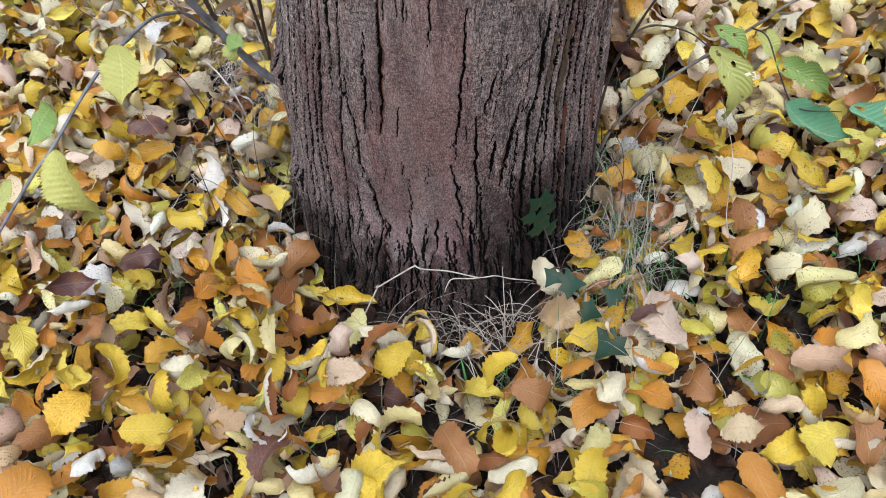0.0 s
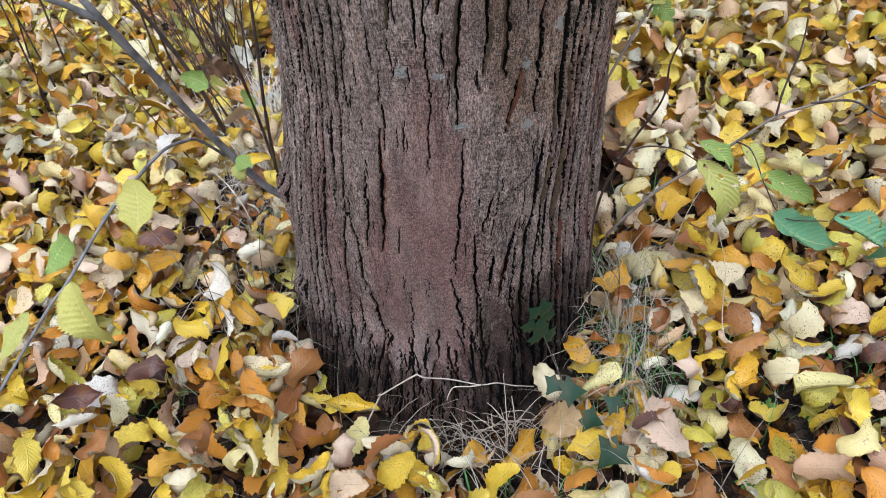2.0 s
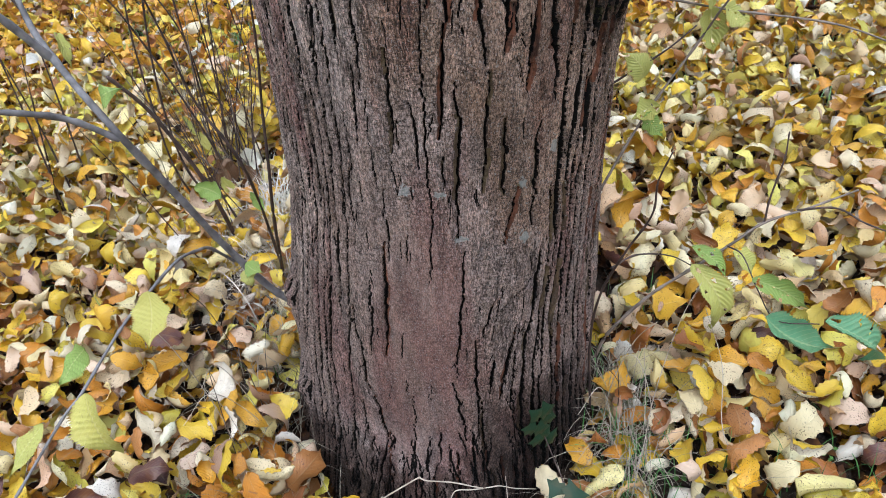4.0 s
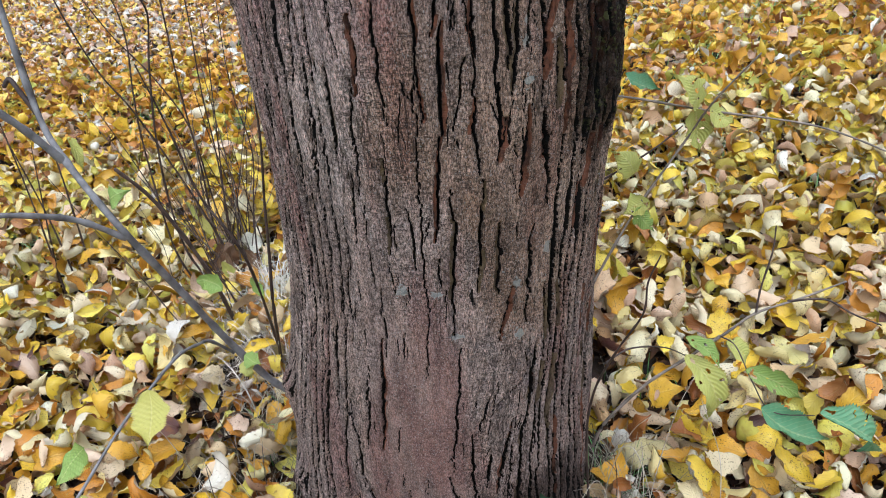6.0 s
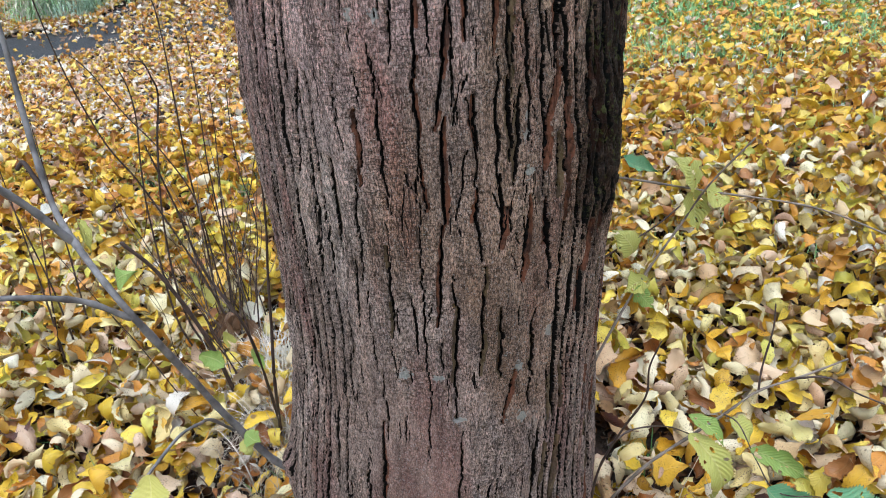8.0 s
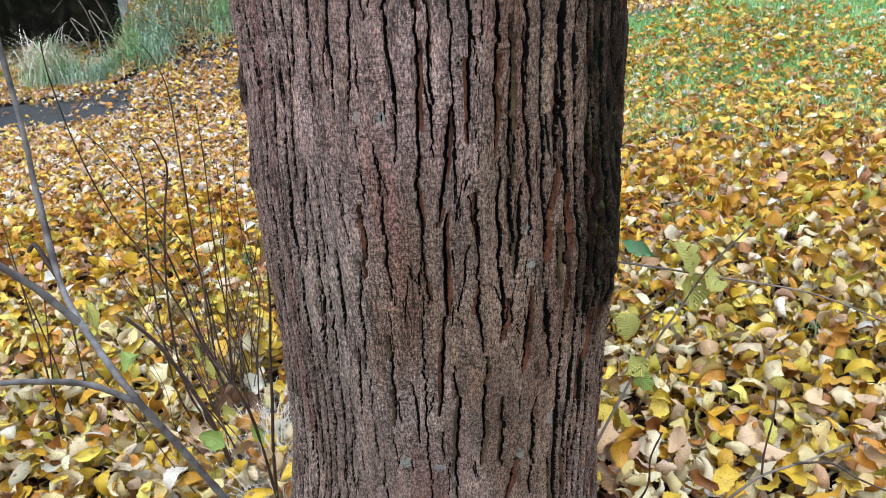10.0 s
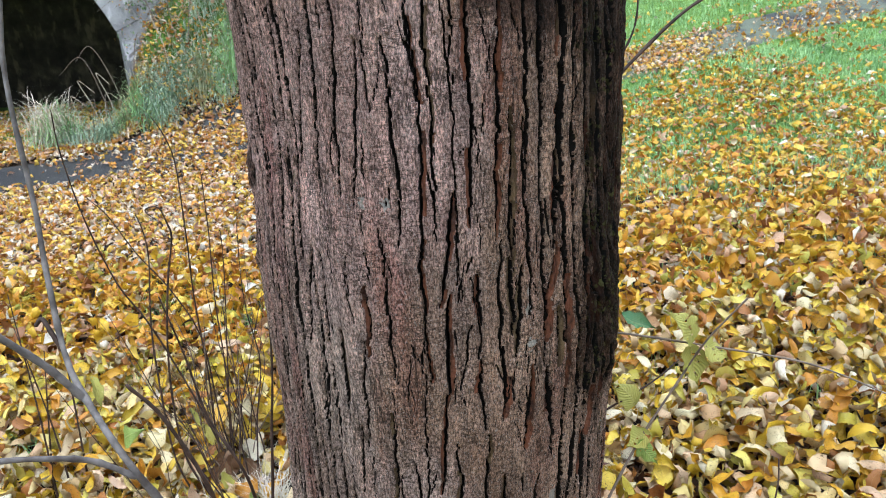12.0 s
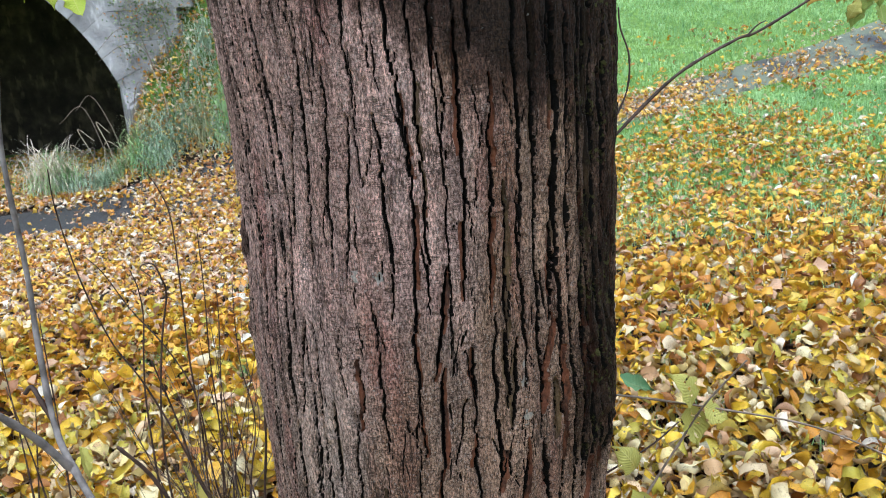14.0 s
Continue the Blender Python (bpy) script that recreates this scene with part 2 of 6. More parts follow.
    small = n.math("MULTIPLY", n.math("SUBTRACT", 1.0, n.band(n.math("ABSOLUTE", n.math("SUBTRACT", small, 0.5)), 0.005, 0.022)), n.band(n.noise(24.0, n.coords(1, 1, 0.6), 3.0), 0.47, 0.58))
    check = n.math("MAXIMUM", check, n.math("MULTIPLY", small, 0.8))
    hair = n.math("ABSOLUTE", n.math("SUBTRACT", n.noise(34.0, n.coords(1, 1, 0.13), 4.0, 0.65), 0.5))
    hair = n.math("MULTIPLY", n.math("SUBTRACT", 1.0, n.band(hair, 0.004, 0.016)), n.band(n.noise(8.0, n.coords(1, 1, 0.5), 2.0), 0.44, 0.54))
    lines = n.math("MULTIPLY", n.math("MAXIMUM", n.math("MULTIPLY", check, 0.95), hair), n.math("SUBTRACT", 1.0, n.math("MULTIPLY", calm, 0.7)))
    col = n.mix(n.math("MULTIPLY", lines, 0.7), col, (0.026, 0.017, 0.014))
    # inner bark laid bare beside the fissures
    edge = n.math("MULTIPLY_ADD", n.noise(60.0, n.coords(1, 1, 0.5), 3.0), 0.6, -0.3)
    rust = n.band(n.math("ADD", n.attr("rust"), edge), 0.40, 0.62)
    inner = n.mix(n.band(n.noise(80.0, n.coords(1, 1, 0.4), 4.0), 0.42, 0.66), (0.260, 0.092, 0.048), (0.065, 0.028, 0.019))
    col = n.mix(n.math("MULTIPLY", rust, 0.92), col, inner)
    ochre = n.band(n.math("ADD", n.attr("ochre"), edge), 0.40, 0.62)
    col = n.mix(n.math("MULTIPLY", ochre, 0.85), col, n.mix(n.band(n.noise(70.0, n.coords(1, 1, 0.4), 4.0), 0.4, 0.6), (0.190, 0.128, 0.064), (0.100, 0.064, 0.036)))
    # near black by depth: recess shade painted over the dark inner bark
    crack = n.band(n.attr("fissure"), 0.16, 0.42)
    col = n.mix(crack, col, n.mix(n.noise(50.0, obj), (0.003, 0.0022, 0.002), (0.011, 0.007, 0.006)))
    # real stains, and the shade near the ground painted in at the foot
    stain_shade = n.band(n.math("ADD", n.attr("stain_shade"), n.math("MULTIPLY_ADD", n.noise(34.0, n.coords(1, 1, 0.35), 8.0, 0.8), 1.9, -0.95)), 0.30, 0.70)
    col = n.mix(n.math("MULTIPLY", stain_shade, 0.86), col, n.mix(1.0, col, (0.20, 0.165, 0.145), "MULTIPLY"))
    deep_stain_shade = n.band(n.math("ADD", n.attr("stain_shade"), n.math("MULTIPLY_ADD", n.noise(26.0, n.coords(1, 1, 0.5), 7.0, 0.75), 3.2, -1.6)), 0.90, 1.25)
    col = n.mix(n.math("MULTIPLY", deep_stain_shade, 0.85), col, n.mix(1.0, col, (0.25, 0.24, 0.22), "MULTIPLY"))
    moss = n.math("MULTIPLY", n.band(n.noise(120.0, obj, 4.0), 0.54, 0.62), n.math("MULTIPLY", n.attr("moss"), n.band(n.noise(20.0, obj, 2.0), 0.45, 0.6)))
    col = n.mix(n.math("MULTIPLY", moss, 0.75), col, (0.095, 0.100, 0.026))
    spots = n.band(n.math("ADD", n.attr("lichen"), n.math("MULTIPLY_ADD", n.noise(160.0, obj, 4.0), 2.2, -1.1)), 0.40, 0.60)
    col = n.mix(n.math("MULTIPLY", n.math("MULTIPLY", spots, 0.65), n.math("SUBTRACT", 1.0, crack)), col, (0.42, 0.43, 0.405))
    fine = n.math("ADD", n.math("MULTIPLY", n.noise(190.0, n.coords(1, 1, 0.5), 5.0, 0.8), 1.1), n.math("MULTIPLY", n.noise(50.0, n.coords(1, 1, 3.0), 3.0), 0.35))
    fine = n.math("SUBTRACT", n.math("MULTIPLY", fine, even), n.math("MULTIPLY", lines, 0.9))
    mat = n.done(col, fine, 1.0, 0.008)
    n.bsdf.inputs["Roughness"].default_value = 0.72
    n.bsdf.inputs["Specular IOR Level"].default_value = 0.18
    return mat


def twig_material(name, a, b):
    n = Nodes(name, 0.6)
    obj = n.coords()
    col = n.ramp(n.noise(30.0, obj, 4.0), [(0.35, a), (0.65, b)])
    return n.done(col, n.noise(140.0, obj, 4.0), 0.4, 0.003)


def stone_material(name, a, b, c, dirt):
    n = Nodes(name, 0.85)
    obj = n.coords()
    col = n.ramp(n.noise(3.0, obj, 7.0), [(0.3, a), (0.5, b), (0.7, c)])
    pick = n.tree.nodes.new("ShaderNodeObjectInfo").outputs["Random"]
    col = n.mix(n.math("MULTIPLY", pick, 0.35), col, dirt)
    col = n.mix(n.math("MULTIPLY", n.band(n.noise(5.0, n.coords(1, 1, 0.35), 5.0), 0.54, 0.66), 0.5), col, tuple(min(1.0, v * 1.5) for v in c))
    col = n.mix(n.band(n.noise(0.9, n.coords(1, 1, 0.4), 6.0), 0.5, 0.7), col, dirt)
    return n.done(col, n.noise(18.0, obj, 7.0), 0.6, 0.03)


def asphalt_material():
    n = Nodes("damp_asphalt", 0.5)
    obj = n.coords()
    col = n.ramp(n.noise(140.0, obj, 3.0), [(0.35, (0.024, 0.025, 0.029)), (0.65, (0.060, 0.061, 0.067))])
    mossy = n.band(n.noise(1.3, obj, 5.0), 0.34, 0.50)
    col = n.mix(n.math("MULTIPLY", n.math("MULTIPLY", mossy, n.attr("moss")), 0.9), col, (0.135, 0.155, 0.11))
    return n.done(col, n.noise(160.0, obj, 3.0), 0.5, 0.006)


MAT_SOIL = soil_material()
MAT_BARK = bark_material()
MAT_STEM = twig_material("grey_stem", (0.105, 0.090, 0.088), (0.26, 0.235, 0.235))
MAT_TWIG = twig_material("brown_twig", (0.035, 0.022, 0.019), (0.10, 0.063, 0.052))
MAT_PALE_TWIG = twig_material("tan_twig", (0.13, 0.10, 0.08), (0.27, 0.21, 0.17))
MAT_STALK = twig_material("dry_stalk", (0.40, 0.32, 0.24), (0.58, 0.48, 0.38))
MAT_STONE = stone_material("weathered_stone", (0.25, 0.243, 0.265), (0.40, 0.39, 0.42), (0.55, 0.54, 0.575), (0.09, 0.085, 0.08))
# stone tones lowered to near black, painting the shade under the arch
MAT_SHADED_STONE = stone_material("shaded_stone", (0.018, 0.015, 0.011), (0.055, 0.044, 0.029), (0.14, 0.11, 0.068), (0.012, 0.010, 0.008))
MAT_ASPHALT = asphalt_material()

# ---- mesh helpers ----
rng = np.random.default_rng(7)
TABLE = np.random.default_rng(3).random((256, 256))


def value_noise(x, y):
    """Smooth value noise, 0 to 1."""
    xi, yi = np.floor(x).astype(int), np.floor(y).astype(int)
    fx, fy = x - xi, y - yi
    fx, fy = fx * fx * (3 - 2 * fx), fy * fy * (3 - 2 * fy)
    a, b = TABLE[xi & 255, yi & 255], TABLE[(xi + 1) & 255, yi & 255]
    c, d = TABLE[xi & 255, (yi + 1) & 255], TABLE[(xi + 1) & 255, (yi + 1) & 255]
    return (a * (1 - fx) + b * fx) * (1 - fy) + (c * (1 - fx) + d * fx) * fy


def fbm(x, y, octaves=4):
    total, amp = 0.0, 0.5
    for i in range(octaves):
        total = total + amp * (value_noise(x * 2**i + 17.3 * i, y * 2**i + 5.1 * i) * 2 - 1)
        amp *= 0.5
    return total


def smoothstep(lo, hi, v):
    v = np.clip((v - lo) / (hi - lo), 0, 1)
    return v * v * (3 - 2 * v)


def mesh_from(name, verts, faces, material, uv=None, attrs=None, smooth=True):
    """A mesh from arrays of vertices and equal-sided faces."""
    me = bpy.data.meshes.new(name)
    verts, faces = np.asarray(verts, np.float32), np.asarray(faces, np.int32)
    me.vertices.add(len(verts))
    me.vertices.foreach_set("co", verts.ravel())
    me.loops.add(faces.size)
    me.loops.foreach_set("vertex_index", faces.ravel())
    me.polygons.add(len(faces))
    me.polygons.foreach_set("loop_start", np.arange(0, faces.size, faces.shape[1], dtype=np.int32))
    me.update(calc_edges=True)
    me.polygons.foreach_set("use_smooth", np.full(len(faces), smooth))
    if uv is not None:
        me.uv_layers.new(name="UVMap").data.foreach_set("uv", np.asarray(uv, np.float32)[faces.ravel()].ravel())
    for key, value in (attrs or {}).items():
        me.attributes.new(key, "FLOAT", "POINT").data.foreach_set("value", np.asarray(value, np.float32).ravel())
    me.materials.append(material)
    me.update()
    return me


def thing(name, label, category, mesh=None, group="", kind="", at=(0, 0, 0)):
    ob = new(name, mesh)
    ob.location = at
    return tagged(ob, label, category, group, kind)


def part(name, mesh, parent, label="", kind=""):
    ob = new(name, mesh)
    ob.parent = parent
    ob.matrix_parent_inverse = Matrix.Translation(-parent.location)
    return tagged(ob, label, kind=kind)


def grid_faces(rows, cols, wrap=False):
    i = np.arange(rows - 1)[:, None]
    j = np.arange(cols if wrap else cols - 1)[None, :]
    k = (j + 1) % cols
    return np.stack([i * cols + j, i * cols + k, (i + 1) * cols + k, (i + 1) * cols + j], -1).reshape(-1, 4)


def spline(points, steps):
    """A smooth line through the points."""
    p = np.asarray(points, float)
    p = np.vstack([2 * p[0] - p[1], p, 2 * p[-1] - p[-2]])
    out = []
    for a, b, c, d in zip(p[:-3], p[1:-2], p[2:-1], p[3:]):
        t = np.linspace(0, 1, steps, endpoint=False)[:, None]
        out.append(0.5 * (2 * b + (c - a) * t + (2 * a - 5 * b + 4 * c - d) * t**2 + (3 * b - a - 3 * c + d) * t**3))
    return np.vstack([*out, p[-2:-1]])


def tube(name, points, r0, r1, material, sides=8, steps=8, knots=0.0):
    """A tapering round stem through the points, with slight swellings at its buds."""
    line = spline(points, steps)
    n = len(line)
    way = np.gradient(line, axis=0)
    way /= np.linalg.norm(way, axis=1)[:, None] + 1e-9
    ref = np.where(np.abs(way[:, 2:3]) > 0.9, [[1.0, 0, 0]], [[0, 0, 1.0]])
    u = np.cross(way, ref)
    u /= np.linalg.norm(u, axis=1)[:, None]
    v = np.cross(way, u)
    s = np.linspace(0, 1, n)
    r = r0 + (r1 - r0) * s
    r = r * (1 + knots * np.maximum(0, np.sin(s * (n / steps) * 9.0)) ** 8 + 0.06 * np.sin(s * 40 + r0 * 999))
    a = np.linspace(0, 2 * math.pi, sides, endpoint=False)
    ring = line[:, None] + r[:, None, None] * (np.cos(a)[None, :, None] * u[:, None] + np.sin(a)[None, :, None] * v[:, None])
    verts = np.vstack([ring.reshape(-1, 3), line[-1] + way[-1] * r1])
    faces = grid_faces(n, sides, True)
    last = (n - 1) * sides
    j = np.arange(sides)
    cap = np.stack([last + j, last + (j + 1) % sides, np.full(sides, n * sides), np.full(sides, n * sides)], 1)
    me = bpy.data.meshes.new(name)
    me.from_pydata(verts.tolist(), [], faces.tolist() + cap[:, :3].tolist())
    me.polygons.foreach_set("use_smooth", np.ones(len(me.polygons), bool))
    me.materials.append(material)
    return me


# ---- ground ----


def soft(v):
    return np.log1p(np.exp(np.clip(v * 3, -40, 40))) / 3


def ground_height(x, y):
    """The lie of the land: a slight cross slope, a rise round the roots, banks beyond the path."""
    x, y = np.asarray(x, float), np.asarray(y, float)
    base = -0.075 + 0.24 * np.tanh(x / 4) - 0.025 * (np.clip(y, -3, 14) - 1) + 0.12 * np.exp(-(x**2 + (y - 1.9) ** 2) / 0.5)
    k = 1 / (1 + np.exp(-np.clip((x + 2.2) * 1.3, -30, 30)))
    open_way = smoothstep(-5.3, -4.6, x)
    left = 0.25 * (soft(y - 9.8) - (1 - open_way) * soft(y - 11.5)) + 0.8 * soft(y - 11.0) * open_way
    left = left + np.clip(1.6 * (x + 5.3), 0, 4) * smoothstep(10.9, 12.6, y)
    rise = k * (0.19 * soft(y - 7.8) + 0.12 * soft(y - 13)) + (1 - k) * left
    hollow = 0.065 * np.exp(-(x**2) / 0.10 - (y - 1.0) ** 2 / 0.02)
    return base - hollow + 6.0 * np.tanh(rise / 6.0)


def turf_cover(x, y):
    """How much of the ground is grass: sparse near the trunk, a lawn beyond."""
    right = smoothstep(0.0, 2.5, x) * smoothstep(4.5, 8.5, y) * (0.55 + 0.75 * smoothstep(-0.3, 0.4, fbm(x * 0.9, y * 0.9) + 0.12 * (x - 3)))
    beyond = smoothstep(10.6, 11.6, y - 0.3 * np.maximum(x, 0)) * (0.6 + 0.4 * smoothstep(-2.5, -0.5, x))
    return np.clip(np.maximum(right, beyond), 0, 1)


PATH_LINE = [(-16, 7.4), (-9, 9.3), (-5.3, 10.2), (-2, 10.8), (1.2, 11.1), (3.1, 11.6), (4.8, 12.65), (7.2, 13.9), (11, 16.5), (18, 22)]


def path_distance(x, y):
    """Distance to the middle of the path."""
    line = spline([(a, b, 0) for a, b in PATH_LINE], 10)[:, :2]
    best = np.full(np.shape(x), 99.0)
    for p, q in zip(line[:-1], line[1:]):
        d = q - p
        t = np.clip(((x - p[0]) * d[0] + (y - p[1]) * d[1]) / (d @ d), 0, 1)
        best = np.minimum(best, np.hypot(x - p[0] - t * d[0], y - p[1] - t * d[1]))
    return best


def build_ground():
    far = np.geomspace(0.3, 500, 26)
    xs = np.concatenate([-8 - far[::-1], np.arange(-8, -2, 0.16), np.arange(-2, 2, 0.07), np.arange(2, 8, 0.2), 8 + far])
    ys = np.concatenate([-4 - far[::-1], np.arange(-4, 0, 0.3), np.arange(0, 3, 0.07), np.arange(3, 10, 0.2), np.arange(10, 16, 0.12), 16 + far])
    gx, gy = np.meshgrid(xs, ys)
    z = ground_height(gx, gy) - 0.02 + 0.012 * fbm(gx * 6, gy * 6)
    verts = np.stack([gx, gy, z], -1).reshape(-1, 3)
    turf = np.maximum(turf_cover(gx, gy), np.maximum(smoothstep(6.0, 8.5, np.abs(gx)) * (gy < 9), smoothstep(-3.0, -4.5, gy)))
    me = mesh_from("ground", verts, grid_faces(len(ys), len(xs)), MAT_SOIL, attrs={"turf": turf})
    return thing("ground", "dark soil and turf sloping gently under fallen leaves", "ground", me, kind="structure")


def build_path():
    line = spline([(a, b, 0) for a, b in PATH_LINE], 14)[:, :2]
    way = np.gradient(line, axis=0)
    way /= np.linalg.norm(way, axis=1)[:, None]
    side = np.stack([-way[:, 1], way[:, 0]], 1)
    rows = []
    for off in np.linspace(-0.62, 0.62, 9):
        wob = off * (1 + 0.10 * fbm(line[:, 0] * 1.7 + off * 9, line[:, 1] * 1.7))
        p = line + side * wob[:, None]
        z = ground_height(p[:, 0], p[:, 1]) + 0.012 - (0.05 if abs(off) > 0.6 else 0)
        rows.append(np.column_stack([p, z]))
    verts = np.vstack(rows)
    moss = smoothstep(0.5, 3.0, verts[:, 0])
    me = mesh_from("path", verts, grid_faces(9, len(line)), MAT_ASPHALT, attrs={"moss": moss})
    return thing("path", "damp dark asphalt footpath strewn with fallen leaves", "path", me, kind="structure")


ground = build_ground()
path = build_path()

# ---- the tree ----
ZS = (-0.40, -0.15, 0.0, 0.2, 0.36, 0.57, 0.74, 0.95, 1.1, 1.24, 1.41, 1.58, 1.74, 2.0, 2.5)
RS = (0.43, 0.395, 0.372, 0.354, 0.342, 0.315, 0.298, 0.298, 0.305, 0.302, 0.291, 0.296, 0.302, 0.318, 0.30)
AX = (-0.04, -0.02, 0.0, 0.010, 0.017, 0.033, 0.047, 0.056, 0.060, 0.060, 0.066, 0.066, 0.060, 0.055, 0.05)


def trunk_axis(z):
    """Radius and middle of the trunk at a height."""
    r = np.interp(z, ZS, RS)
    front = 1.074 - 0.0906 * z + 0.0205 * z * z - 0.07 * smoothstep(0.22, -0.14, z)
    return r, np.interp(z, ZS, AX), front + r


def trunk_point(x, z, out=0.0):
    """A place on the trunk's camera side at x and z, out metres off the bark."""
    r, ax, ay = trunk_axis(z)
    a = math.asin(max(-1, min(1, (x - ax) / r)))
    return (ax + (r + out) * math.sin(a), ay - (r + out) * math.cos(a), z)


def bump_at(th, z, x0, z0, sx, sz):
    """A soft round mask on the trunk about x0, z0."""
    r, ax, _ = trunk_axis(z0)
    t0 = math.asin(max(-1, min(1, (x0 - ax) / r)))
    return np.exp(-(((th - t0) * 0.3 / sx) ** 2) - ((z - z0) / sz) ** 2)


# the chief fissures, foot to top: arc and height of either end, half width in mm, inner bark beside it (1 rusty, 2 ochre)
FISSURES_LOW = [
    (-0.135, -0.02, -0.106, 0.16, 2.6, 0), (-0.106, 0.15, -0.130, 0.31, 2.6, 1), (-0.130, 0.30, -0.168, 0.56, 3.0, 1), (-0.096, 0.44, -0.103, 0.73, 2.6, 1),
    (-0.152, 0.15, -0.154, 0.28, 2.6, 0), (-0.008, 0.11, -0.001, 0.205, 2.2, 0), (0.066, 0.17, 0.059, 0.49, 2.7, 0), (0.043, 0.17, 0.021, 0.37, 2.2, 0),
    (0.061, 0.02, 0.052, 0.18, 2.8, 0), (0.071, 0.49, 0.086, 0.58, 2.8, 0), (0.085, 0.31, 0.098, 0.42, 3.2, 0), (0.094, 0.54, 0.228, 0.67, 2.6, 0),
    (0.105, 0.28, 0.135, 0.50, 3.0, 1), (-0.045, 0.00, -0.040, 0.09, 2.0, 0), (0.020, 0.01, 0.012, 0.11, 2.2, 0), (-0.175, 0.02, -0.185, 0.22, 3.0, 0),
]
FISSURES_MIDDLE = [
    (-0.091, 0.69, -0.097, 0.84, 2.0, 0), (-0.105, 0.83, -0.113, 0.91, 1.8, 0), (-0.034, 0.88, -0.043, 0.99, 2.0, 0), (0.004, 0.84, 0.001, 0.90, 1.7, 0),
    (0.026, 0.74, 0.025, 1.02, 2.2, 2), (0.062, 0.82, 0.067, 1.03, 2.6, 2), (0.100, 0.81, 0.098, 0.95, 2.4, 2), (0.154, 0.73, 0.163, 0.93, 3.0, 2),
    (0.105, 0.71, 0.118, 0.83, 2.8, 1), (-0.148, 1.03, -0.148, 1.20, 2.8, 2), (-0.116, 1.00, -0.108, 1.19, 2.0, 0), (-0.003, 0.93, 0.008, 1.085, 2.2, 1),
    (0.030, 1.11, 0.049, 1.21, 1.6, 0), (0.091, 1.05, 0.091, 1.17, 4.2, 1), (0.130, 0.98, 0.138, 1.13, 3.6, 1), (0.180, 0.95, 0.165, 1.12, 3.4, 1),
]
FISSURES_HIGH = [
    (-0.210, 1.16, -0.189, 1.33, 2.8, 0), (-0.096, 1.16, -0.100, 1.27, 2.2, 1), (-0.063, 1.12, -0.070, 1.34, 2.5, 0), (0.008, 1.08, 0.019, 1.26, 3.0, 1),
    (0.010, 1.24, 0.030, 1.40, 2.8, 1), (0.085, 1.15, 0.094, 1.33, 3.2, 0), (0.114, 1.15, 0.126, 1.29, 2.8, 2), (0.158, 1.12, 0.181, 1.31, 3.6, 1),
    (-0.203, 1.42, -0.166, 1.61, 2.8, 0), (-0.167, 1.40, -0.136, 1.72, 3.0, 0), (-0.134, 1.39, -0.107, 1.66, 2.6, 0), (-0.112, 1.38, -0.083, 1.60, 2.3, 0),
    (-0.044, 1.33, -0.048, 1.60, 2.6, 0), (0.052, 1.35, 0.057, 1.70, 2.6, 1), (0.088, 1.33, 0.095, 1.64, 3.4, 1), (0.181, 1.30, 0.192, 1.54, 3.6, 1),
]


